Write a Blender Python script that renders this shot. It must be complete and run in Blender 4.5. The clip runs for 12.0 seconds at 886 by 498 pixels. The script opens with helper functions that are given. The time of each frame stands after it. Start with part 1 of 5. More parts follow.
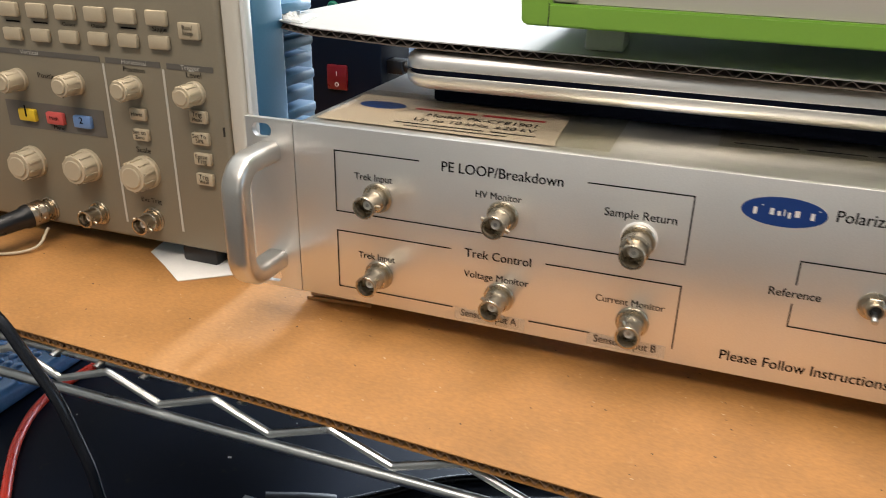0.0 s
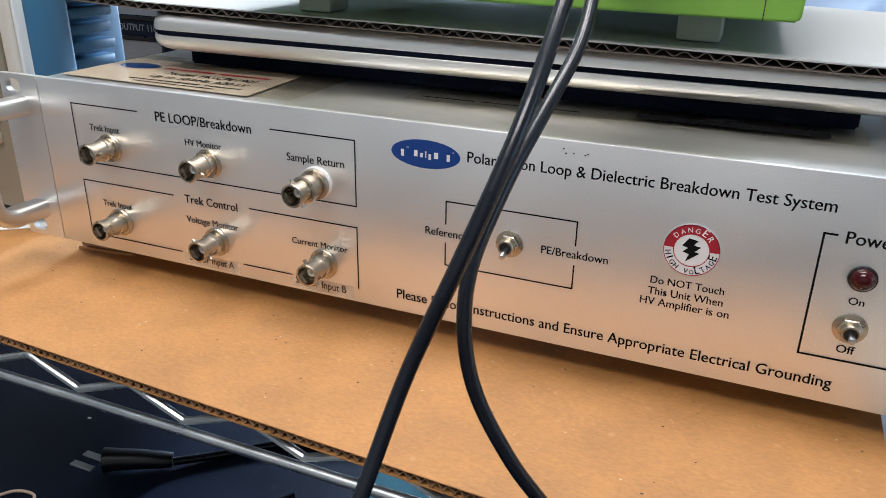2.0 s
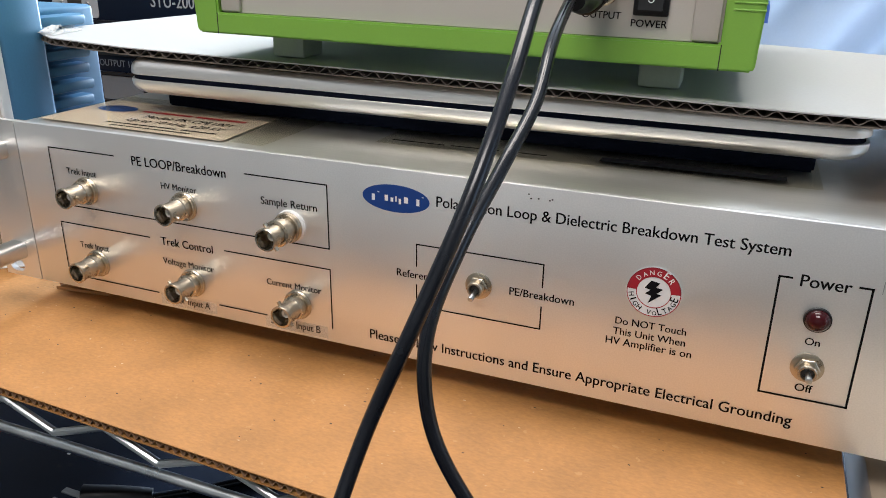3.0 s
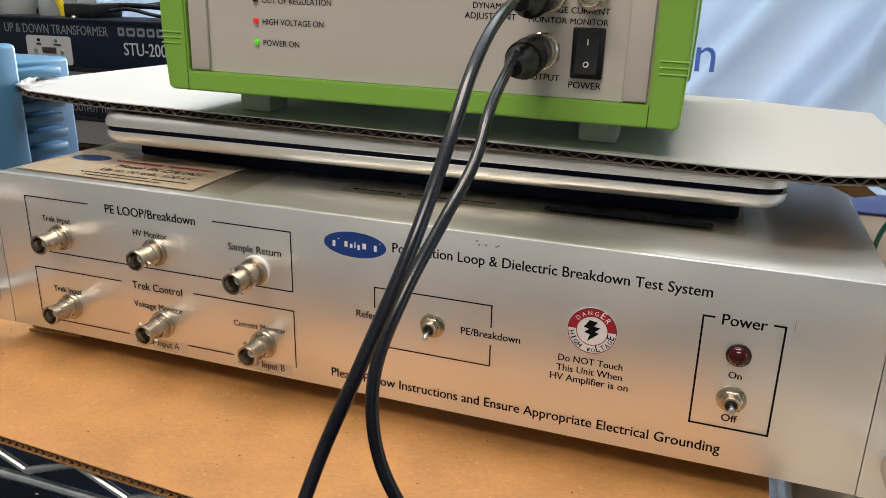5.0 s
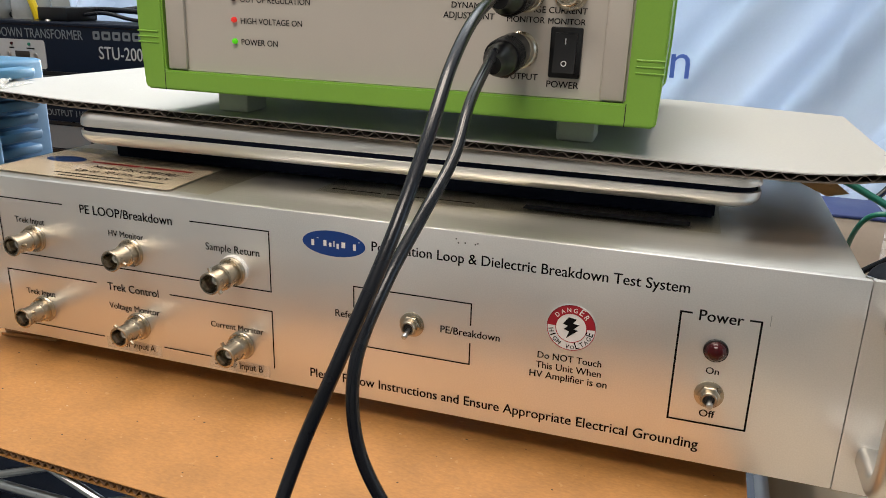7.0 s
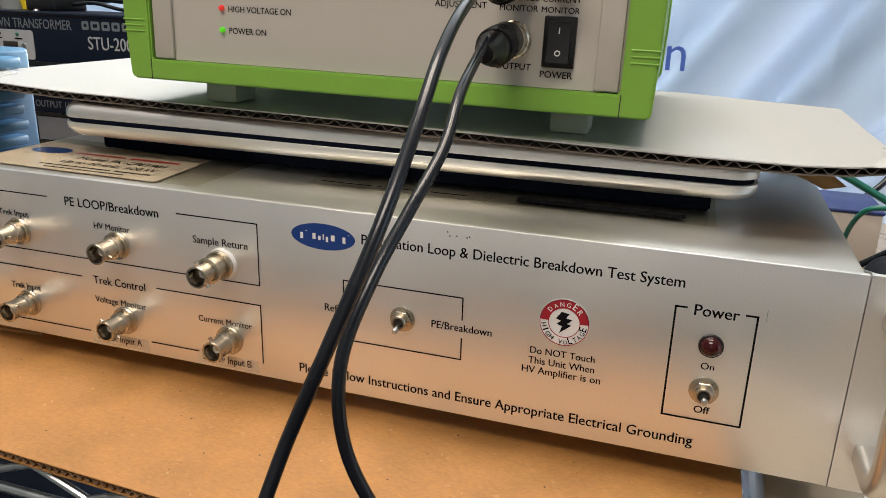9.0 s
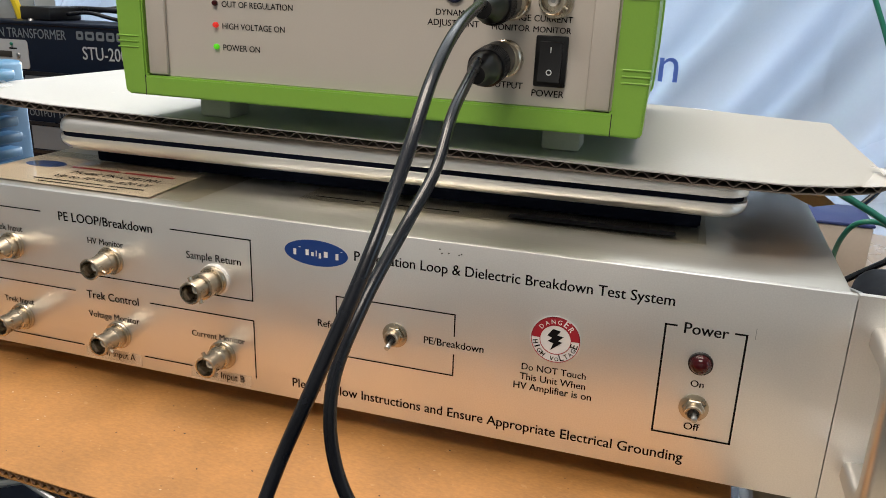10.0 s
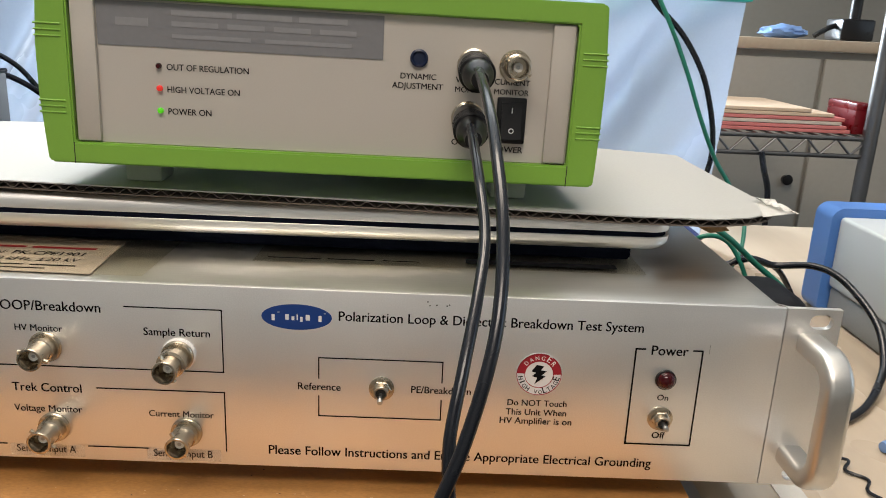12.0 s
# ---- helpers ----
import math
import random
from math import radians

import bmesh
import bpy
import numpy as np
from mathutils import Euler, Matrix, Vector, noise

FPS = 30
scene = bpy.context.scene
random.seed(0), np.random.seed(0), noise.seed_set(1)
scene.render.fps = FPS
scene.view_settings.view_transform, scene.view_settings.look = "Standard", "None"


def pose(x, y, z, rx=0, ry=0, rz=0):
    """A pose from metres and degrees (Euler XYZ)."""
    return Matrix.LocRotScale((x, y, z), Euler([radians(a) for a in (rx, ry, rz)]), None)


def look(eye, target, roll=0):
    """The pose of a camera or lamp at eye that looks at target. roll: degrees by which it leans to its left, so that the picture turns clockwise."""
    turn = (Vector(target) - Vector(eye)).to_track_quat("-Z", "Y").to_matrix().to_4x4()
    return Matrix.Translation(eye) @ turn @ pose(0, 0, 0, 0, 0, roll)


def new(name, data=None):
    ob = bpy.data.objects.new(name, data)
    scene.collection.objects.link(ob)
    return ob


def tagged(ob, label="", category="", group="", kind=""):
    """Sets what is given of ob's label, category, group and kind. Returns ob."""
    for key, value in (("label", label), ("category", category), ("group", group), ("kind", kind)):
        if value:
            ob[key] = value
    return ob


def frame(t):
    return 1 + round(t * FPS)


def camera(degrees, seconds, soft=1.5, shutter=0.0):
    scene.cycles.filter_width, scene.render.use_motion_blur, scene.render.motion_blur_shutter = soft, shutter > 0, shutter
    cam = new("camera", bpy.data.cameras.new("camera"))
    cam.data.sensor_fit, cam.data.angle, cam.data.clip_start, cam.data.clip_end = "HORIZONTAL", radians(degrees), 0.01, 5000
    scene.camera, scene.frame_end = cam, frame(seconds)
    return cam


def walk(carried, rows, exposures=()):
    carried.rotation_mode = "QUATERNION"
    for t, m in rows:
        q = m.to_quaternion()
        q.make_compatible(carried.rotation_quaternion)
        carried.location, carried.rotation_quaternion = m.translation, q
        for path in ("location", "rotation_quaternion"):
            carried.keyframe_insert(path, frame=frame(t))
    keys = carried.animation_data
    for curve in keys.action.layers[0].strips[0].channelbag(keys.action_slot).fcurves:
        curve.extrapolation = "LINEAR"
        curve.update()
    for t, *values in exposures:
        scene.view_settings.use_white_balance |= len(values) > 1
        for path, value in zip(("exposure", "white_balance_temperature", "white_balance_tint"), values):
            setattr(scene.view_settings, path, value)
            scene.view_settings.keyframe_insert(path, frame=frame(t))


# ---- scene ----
cam = camera(59.3, 12.0, soft=0.9, shutter=0.2)
PATH = [
    (0, (-0.026, -0.308, 0.192), (-0.66, 1.41, -0.611), 1.0),
    (0.5, (0.039, -0.327, 0.187), (-0.644, 1.37, -0.621), 1.0),
    (1, (0.083, -0.304, 0.185), (-0.625, 1.388, -0.613), 1.3),
    (1.5, (0.111, -0.293, 0.177), (-0.599, 1.4, -0.617), 1.3),
    (2, (0.126, -0.282, 0.176), (-0.584, 1.416, -0.605), 1.0),
    (2.5, (0.134, -0.282, 0.185), (-0.567, 1.432, -0.571), 0.8),
    (4.3, (0.132, -0.295, 0.189), (-0.524, 1.468, -0.488), 1.3),
    (4.5, (0.135, -0.3, 0.192), (-0.523, 1.466, -0.478), 1.1),
    (5, (0.149, -0.299, 0.199), (-0.49, 1.483, -0.446), 1.2),
    (5.5, (0.146, -0.301, 0.199), (-0.472, 1.491, -0.437), 1.2),
    (6, (0.148, -0.299, 0.196), (-0.455, 1.5, -0.436), 1.3),
    (6.5, (0.148, -0.3, 0.195), (-0.443, 1.506, -0.427), 1.5),
    (7, (0.149, -0.301, 0.194), (-0.439, 1.508, -0.424), 1.6),
    (9, (0.149, -0.295, 0.192), (-0.426, 1.513, -0.441), 1.8),
    (9.5, (0.148, -0.293, 0.195), (-0.424, 1.515, -0.44), 1.8),
    (10, (0.15, -0.295, 0.198), (-0.414, 1.52, -0.425), 2.0),
    (10.5, (0.149, -0.296, 0.198), (-0.375, 1.536, -0.411), 2.2),
    (11, (0.138, -0.307, 0.196), (-0.316, 1.547, -0.402), 2.2),
    (11.3, (0.105, -0.303, 0.197), (-0.256, 1.576, -0.386), 2.3),
    (11.5, (0.091, -0.293, 0.198), (-0.117, 1.616, -0.36), 2.6),
    (11.8, (0.068, -0.304, 0.207), (0.034, 1.617, -0.348), 2.8),
    (12, (0.057, -0.321, 0.214), (0.09, 1.599, -0.343), 2.6),
]
# the clip's camera brightens and cools a little between 0.5 and 4.5 s
LEVELS = [(0.0, -0.50, 6500, 10), (0.5, -0.42, 6050, 10), (1.0, -0.32, 5650, 10), (2.0, -0.33, 5650, 10), (2.5, -0.36, 5750, 10),
          (4.5, -0.44, 6200, 10), (5.5, -0.50, 6500, 10), (12.0, -0.50, 6500, 10)]
walk(cam, [(t, look(eye, target, roll)) for t, eye, target, roll in PATH], LEVELS)
# ---- world and light ----
world = bpy.data.worlds.new("world")
scene.world = world
world.use_nodes = True
wn = world.node_tree
sky = wn.nodes.new("ShaderNodeTexSky")
sky.sky_type, sky.sun_disc, sky.sun_elevation, sky.sun_rotation = "NISHITA", False, radians(35), radians(250)
wn.links.new(sky.outputs[0], wn.nodes["Background"].inputs[0])
wn.nodes["Background"].inputs[1].default_value = 0.12


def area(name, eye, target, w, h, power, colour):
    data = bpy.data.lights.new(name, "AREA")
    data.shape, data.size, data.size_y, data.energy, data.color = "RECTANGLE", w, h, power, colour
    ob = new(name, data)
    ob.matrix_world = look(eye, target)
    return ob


# unseen lamps added for assumed ceiling lights and windows; no fixtures modelled
area("unseen_ceiling_lamp", (0.15, 1.5, 1.68), (0.15, 1.5, 0), 1.2, 0.6, 6, (1.0, 0.96, 0.90))
# narrow added source, throws the bright strip between oscilloscope and test unit
area("unseen_window_light", (-0.25, 2.66, 0.65), (-0.25, 0.0, 0.0), 0.30, 0.40, 280, (0.78, 0.89, 1.0))
area("unseen_ceiling_lamp", (-0.1, 0.15, 1.68), (-0.1, 0.15, 0), 1.2, 0.5, 38, (1.0, 0.87, 0.74))
# added front fill that brightens the printed panel
area("unseen_ceiling_lamp", (-0.1, -1.1, 1.68), (-0.1, -1.1, 0), 1.2, 0.6, 43, (1.0, 0.88, 0.77))
area("unseen_window_light", (-0.625, 2.66, 0.25), (-0.625, 0.0, 0.25), 1.95, 0.6, 44, (0.80, 0.90, 1.0))
# added on the right to put streaks on the banner folds
area("unseen_window_light", (2.66, -0.30, 0.75), (0.0, 0.2, 0.2), 1.4, 1.2, 9, (0.68, 0.83, 1.0))


# ---- materials ----
def surf(name, base, vary=0.12, scale=30.0, rough=0.5, metal=0.0, bump=0.0, fine=400.0, stretch=(1, 1, 1), coat=0.0,
         spec=0.5, rough_vary=0.06, emit=None, alpha=1.0, transmission=0.0, dirt=None, per_object=0.0):
    """A procedural surface: large blotches, fine grain, relief, uneven gloss."""
    m = bpy.data.materials.new(name)
    m.use_nodes = True
    t = m.node_tree
    b = t.nodes["Principled BSDF"]
    co = t.nodes.new("ShaderNodeTexCoord")
    mp = t.nodes.new("ShaderNodeMapping")
    mp.inputs["Scale"].default_value = stretch
    t.links.new(co.outputs["Object"], mp.inputs[0])
    big, small = t.nodes.new("ShaderNodeTexNoise"), t.nodes.new("ShaderNodeTexNoise")
    big.inputs["Scale"].default_value, big.inputs["Detail"].default_value = scale, 4
    small.inputs["Scale"].default_value, small.inputs["Detail"].default_value = fine, 3
    t.links.new(co.outputs["Object"], big.inputs[0])
    t.links.new(mp.outputs[0], small.inputs[0])
    mix = t.nodes.new("ShaderNodeMath")
    mix.operation = "ADD"
    t.links.new(big.outputs[0], mix.inputs[0])
    t.links.new(small.outputs[0], mix.inputs[1])
    ramp = t.nodes.new("ShaderNodeMapRange")
    ramp.inputs["From Min"].default_value, ramp.inputs["From Max"].default_value = 0.6, 1.4
    ramp.inputs["To Min"].default_value, ramp.inputs["To Max"].default_value = 1 - vary, 1 + vary
    t.links.new(mix.outputs[0], ramp.inputs[0])
    mul = t.nodes.new("ShaderNodeVectorMath")
    mul.operation = "SCALE"
    mul.inputs[0].default_value = base
    t.links.new(ramp.outputs[0], mul.inputs["Scale"])
    colour = mul.outputs[0]
    if dirt:
        spots = t.nodes.new("ShaderNodeTexNoise")
        spots.inputs["Scale"].default_value, spots.inputs["Detail"].default_value = dirt[1], 6
        t.links.new(co.outputs["Object"], spots.inputs[0])
        cut = t.nodes.new("ShaderNodeMapRange")
        cut.inputs["From Min"].default_value, cut.inputs["From Max"].default_value = dirt[2], dirt[2] + 0.05
        t.links.new(spots.outputs[0], cut.inputs[0])
        over = t.nodes.new("ShaderNodeMix")
        over.data_type = "RGBA"
        t.links.new(cut.outputs[0], over.inputs[0])
        t.links.new(colour, over.inputs[6])
        over.inputs[7].default_value = (*dirt[0], 1)
        colour = over.outputs[2]
    t.links.new(colour, b.inputs["Base Color"])
    rr = t.nodes.new("ShaderNodeMapRange")
    rr.inputs["From Min"].default_value, rr.inputs["From Max"].default_value = 0.3, 0.7
    rr.inputs["To Min"].default_value, rr.inputs["To Max"].default_value = max(rough - rough_vary, 0.02), rough + rough_vary
    t.links.new(big.outputs[0], rr.inputs[0])
    t.links.new(rr.outputs[0], b.inputs["Roughness"])
    b.inputs["Metallic"].default_value = metal
    b.inputs["Specular IOR Level"].default_value = spec
    b.inputs["Coat Weight"].default_value = coat
    b.inputs["Transmission Weight"].default_value = transmission
    b.inputs["Alpha"].default_value = alpha
    if emit:
        b.inputs["Emission Color"].default_value, b.inputs["Emission Strength"].default_value = (*emit[0], 1), emit[1]
    if bump:
        bp = t.nodes.new("ShaderNodeBump")
        bp.inputs["Strength"].default_value, bp.inputs["Distance"].default_value = 1.0, bump
        t.links.new(small.outputs[0], bp.inputs["Height"])
        t.links.new(bp.outputs[0], b.inputs["Normal"])
    return m


ALU = surf("brushed_aluminium", (0.89, 0.88, 0.86), 0.07, 14, 0.43, 0.95, 0.000007, 1600, (1, 1, 1), rough_vary=0.03)
ALU_TOP = surf("sheet_aluminium", (0.80, 0.79, 0.745), 0.04, 12, 0.37, 1.0, 0.000004, 700, (0.06, 1, 1), rough_vary=0.025)
ALU_HANDLE = surf("satin_aluminium", (0.68, 0.665, 0.63), 0.04, 30, 0.38, 1.0, 0.000008, 1500)
LAPTOP_ALU = surf("anodised_aluminium", (0.88, 0.86, 0.83), 0.02, 20, 0.40, 1.0, 0.000004, 4000, rough_vary=0.01)
NICKEL = surf("nickel_plate", (0.52, 0.455, 0.355), 0.06, 120, 0.29, 1.0, 0.0, 900)
CHROME = surf("chrome_wire", (0.56, 0.58, 0.58), 0.06, 60, 0.34, 1.0, 0.000006, 1500, rough_vary=0.08)
# darker version of the steel below, for the far rack only
STEEL_DARK = surf("dark_steel", (0.17, 0.17, 0.17), 0.12, 25, 0.4, 1.0, 0.00001, 900)
STEEL = surf("worn_steel", (0.45, 0.45, 0.44), 0.1, 25, 0.35, 1.0, 0.00001, 900)
INK = surf("black_ink", (0.008, 0.008, 0.009), 0.1, 200, 0.8, spec=0.05)
BROWN_INK = surf("brown_black_ink", (0.020, 0.011, 0.006), 0.1, 200, 0.5)
KRAFT = surf("kraft_liner", (0.37, 0.172, 0.043), 0.24, 38, 0.58, 0, 0.00008, 900, (0.5, 1, 1), spec=0.85, dirt=((0.43, 0.225, 0.08), 210, 0.66))
# flutes are paler; the shade in their hollows is in this dark colour
CARD_SHADED = surf("shaded_flute", (0.13, 0.105, 0.085), 0.15, 60, 0.8, 0, 0.0001, 900)
KRAFT_RAW = surf("kraft_flute", (0.27, 0.155, 0.08), 0.15, 60, 0.8, 0, 0.0001, 900)
WHITE_LINER = surf("white_liner", (0.365, 0.368, 0.355), 0.04, 12, 0.75, 0, 0.00005, 600, spec=0.25, dirt=((0.55, 0.50, 0.42), 45, 0.74))
GREEN = surf("green_plastic", (0.215, 0.425, 0.055), 0.04, 25, 0.36, 0, 0.00002, 1600)
FACE = surf("warm_grey_panel", (0.52, 0.485, 0.435), 0.03, 20, 0.42, 0, 0.00001, 1500)
TRIM = surf("warm_grey_trim", (0.50, 0.465, 0.415), 0.03, 20, 0.38, 0.0, 0.00001, 1500)
NAMEPLATE = surf("grey_plate", (0.21, 0.21, 0.22), 0.05, 40, 0.35)
RUBBER = surf("grey_green_rubber", (0.40, 0.43, 0.37), 0.06, 40, 0.6, 0, 0.00003, 900)
POUCH = surf("matt_black_plastic", (0.006, 0.007, 0.010), 0.2, 60, 0.6, 0, 0.00008, 900, spec=0.2)
BLACK = surf("black_plastic", (0.004, 0.004, 0.005), 0.15, 60, 0.33, 0, 0.00003, 900)
CABLE = surf("black_pvc", (0.0055, 0.007, 0.011), 0.15, 60, 0.24, 0, 0.00001, 1200, spec=0.45)
FOAM = surf("black_foam", (0.004, 0.0055, 0.012), 0.2, 80, 0.85, 0, 0.0002, 900, spec=0.04)
BLUE_INK = surf("blue_ink", (0.007, 0.046, 0.23), 0.06, 90, 0.4)
HOLE_BLUE = surf("dark_blue_ring", (0.008, 0.016, 0.05), 0.06, 90, 0.4)
WHITE_INK = surf("white_ink", (0.80, 0.80, 0.80), 0.03, 90, 0.5)
RED_INK = surf("red_ink", (0.36, 0.010, 0.025), 0.05, 90, 0.45)
STICKER = surf("clear_sticker", (0.66, 0.60, 0.50), 0.03, 40, 0.35, alpha=0.10)
PAPER = surf("paper_label", (0.52, 0.45, 0.385), 0.04, 40, 0.4)
PAPER_WHITE = surf("white_paper", (0.80, 0.79, 0.76), 0.03, 30, 0.7, 0, 0.00003, 500)
FILM = bpy.data.materials.new("clear_film")
FILM.use_nodes = True
ft = FILM.node_tree
ft.nodes.remove(ft.nodes["Principled BSDF"])
sheen, see, blend = (ft.nodes.new("ShaderNode" + n) for n in ("BsdfGlossy", "BsdfTransparent", "MixShader"))
sheen.inputs["Roughness"].default_value, blend.inputs[0].default_value = 0.06, 0.08
see.inputs[0].default_value = (0.97, 0.96, 0.92, 1)
for a, b in ((see.outputs[0], blend.inputs[1]), (sheen.outputs[0], blend.inputs[2]), (blend.outputs[0], ft.nodes["Material Output"].inputs[0])):
    ft.links.new(a, b)
PTFE = surf("white_insulator", (0.78, 0.77, 0.74), 0.02, 60, 0.4)
# near-black: pieces in this colour stand in for shade inside holes and gaps
RECESS_SHADE = surf("recess_shade", (0.02, 0.018, 0.016), 0.1, 100, 0.6)
LED_RED_OFF = surf("dark_red_lens", (0.04, 0.0015, 0.003), 0.1, 200, 0.10, coat=0.15, spec=0.35)
LED_RED = surf("lit_red_lens", (0.5, 0.02, 0.02), 0.02, 200, 0.2, emit=((1.0, 0.05, 0.03), 0.55))
LED_GREEN = surf("lit_green_lens", (0.08, 0.5, 0.02), 0.02, 200, 0.2, emit=((0.16, 1.0, 0.02), 0.45))
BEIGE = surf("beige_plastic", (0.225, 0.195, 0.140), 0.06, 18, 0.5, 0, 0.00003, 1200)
# beige lightened: window light on the chamfer is put into this colour
BEIGE_LIT_EDGE = surf("lit_beige_edge", (0.56, 0.53, 0.46), 0.04, 18, 0.45, 0, 0.00003, 1200)
BEIGE_DARK = surf("grey_print", (0.125, 0.115, 0.10), 0.05, 30, 0.5)
BEIGE_LINE = surf("pale_print", (0.55, 0.53, 0.47), 0.04, 30, 0.5)
CREAM = surf("cream_plastic", (0.50, 0.425, 0.30), 0.05, 40, 0.42, 0, 0.00003, 1200)
SCOPE_WHITE = surf("pale_grey_plastic", (0.62, 0.64, 0.64), 0.03, 20, 0.4)
SCOPE_BLUE = surf("blue_plastic", (0.055, 0.165, 0.29), 0.06, 20, 0.45, 0, 0.00003, 900)
YELLOW_KEY = surf("yellow_key", (0.75, 0.52, 0.03), 0.04, 60, 0.4)
RED_KEY = surf("red_key", (0.62, 0.10, 0.09), 0.04, 60, 0.4)
BLUE_KEY = surf("blue_key", (0.16, 0.28, 0.55), 0.04, 60, 0.4)
NAVY = surf("black_enamel", (0.004, 0.007, 0.016), 0.12, 14, 0.36, 0, 0.00003, 700, spec=0.15)
NAME_INK = surf("faded_ink", (0.27, 0.27, 0.28), 0.08, 90, 0.5)
GREY_INK = surf("grey_ink", (0.36, 0.38, 0.40), 0.05, 90, 0.5)
GREY_DIM = surf("dim_ink", (0.13, 0.15, 0.17), 0.05, 90, 0.5)
SWITCH_RED = surf("red_rocker", (0.14, 0.006, 0.010), 0.05, 90, 0.3)
BANNER = surf("white_vinyl", (0.42, 0.46, 0.52), 0.03, 6, 0.24, 0, 0.00002, 400, rough_vary=0.05, spec=0.7, coat=0.4)
bt = BANNER.node_tree
glow = bt.nodes.new("ShaderNodeBsdfTranslucent")
glow.inputs[0].default_value = (0.66, 0.76, 0.90, 1)
both = bt.nodes.new("ShaderNodeMixShader")
both.inputs[0].default_value = 0.035
bt.links.new(bt.nodes["Principled BSDF"].outputs[0], both.inputs[1])
bt.links.new(glow.outputs[0], both.inputs[2])
bt.links.new(both.outputs[0], bt.nodes["Material Output"].inputs[0])
TEAL = surf("teal_tape", (0.02, 0.42, 0.38), 0.05, 30, 0.4)
BANNER_INK = surf("banner_blue_ink", (0.06, 0.12, 0.46), 0.04, 60, 0.35)
GREEN_CABLE = surf("green_pvc", (0.010, 0.15, 0.10), 0.1, 60, 0.35)
RED_CABLE = surf("red_pvc", (0.75, 0.045, 0.02), 0.06, 60, 0.3)
TABLE = surf("beech_laminate", (0.38, 0.31, 0.23), 0.08, 5, 0.3, 0, 0.00002, 120, (1, 0.1, 1))
MAT = surf("dark_mat", (0.0045, 0.0075, 0.017), 0.25, 9, 0.5, 0, 0.00006, 900, spec=0.08, dirt=((0.012, 0.014, 0.018), 60, 0.66))
INSTR_BLUE = surf("instrument_blue", (0.07, 0.19, 0.52), 0.05, 20, 0.4, 0, 0.00002, 1200)
INSTR_GREY = surf("instrument_grey", (0.52, 0.57, 0.60), 0.03, 20, 0.4, 0, 0.00002, 1200)
INSTR_BASE = surf("instrument_base", (0.24, 0.26, 0.27), 0.05, 20, 0.5)
# wall colour set dark so less light bounces into the shadows
WALL = surf("toned_down_wall", (0.24, 0.225, 0.20), 0.04, 3, 0.7, 0, 0.0003, 60)
CEIL = surf("ceiling_tile", (0.62, 0.61, 0.58), 0.04, 4, 0.8, 0, 0.0006, 90)
FLOOR = surf("grey_vinyl_floor", (0.12, 0.115, 0.11), 0.12, 4, 0.4, 0, 0.0002, 60)
CABINET = surf("cabinet_laminate", (0.31, 0.29, 0.25), 0.04, 4, 0.5, 0, 0.0001, 120)
PINK = surf("pink_paper", (0.52, 0.16, 0.15), 0.1, 30, 0.6)
BOOK_BLUE = surf("book_cloth", (0.02, 0.035, 0.14), 0.1, 40, 0.5, 0, 0.00005, 900)
TAN = surf("tan_card", (0.55, 0.42, 0.30), 0.1, 30, 0.7)
BUBBLE = surf("blue_bubble_wrap", (0.10, 0.24, 0.50), 0.15, 20, 0.15, 0, 0.0, 300, coat=0.5)
GLASS_JAR = surf("smoky_jar", (0.45, 0.46, 0.45), 0.05, 30, 0.1, 0, 0.0, 300, transmission=0.5)
YELLOW = surf("yellow_tape", (0.80, 0.60, 0.02), 0.05, 30, 0.4)
CYAN = surf("cyan_clear_plastic", (0.10, 0.22, 0.26), 0.1, 20, 0.12, transmission=0.3)
TAPE = surf("packing_tape", (0.45, 0.27, 0.12), 0.06, 30, 0.25)
CLEAR_TAPE = surf("frayed_tape", (0.85, 0.84, 0.80), 0.04, 40, 0.15, alpha=0.55)


# ---- builders ----
def thing(name, label, category, at=(0, 0, 0), m=None, group="", kind=""):
    ob = new(name)
    ob.empty_display_size = 0.02
    ob.matrix_world = m if m is not None else Matrix.Translation(at)
    ob["local"] = 1 if m is not None else 0
    return tagged(ob, label, category, group, kind)


def origin(ob):
    while ob.parent:
        ob = ob.parent
    return Vector((0, 0, 0)) if ob.get("local") else ob.matrix_basis.translation


def smooth_mesh(me, angle=35):
    me.polygons.foreach_set("use_smooth", [True] * len(me.polygons))
    me.set_sharp_from_angle(angle=radians(angle))


def part(name, bm, material, parent=None, label="", smooth=True):
    """One mesh object. Under a thing its coordinates are the world's, or the thing's own where that is turned."""
    if parent is not None:
        bmesh.ops.translate(bm, verts=bm.verts, vec=-origin(parent))
    bmesh.ops.recalc_face_normals(bm, faces=bm.faces)
    me = bpy.data.meshes.new(name)
    bm.to_mesh(me)
    bm.free()
    me.materials.append(material)
    if smooth:
        smooth_mesh(me)
    ob = new(name, me)
    ob.parent = parent
    return tagged(ob, label)


def piece(name, me, parent, at, label=""):
    """A repeat of a part: an object of its own on shared mesh data."""
    ob = new(name, me)
    ob.parent = parent
    loc = Vector(at)
    if parent.type == "EMPTY":
        loc = loc - origin(parent)
    ob.location = loc
    return tagged(ob, label)


def mesh_of(name, bm, material, smooth=True):
    bmesh.ops.recalc_face_normals(bm, faces=bm.faces)
    me = bpy.data.meshes.new(name)
    bm.to_mesh(me)
    bm.free()
    me.materials.append(material)
    if smooth:
        smooth_mesh(me)
    return me


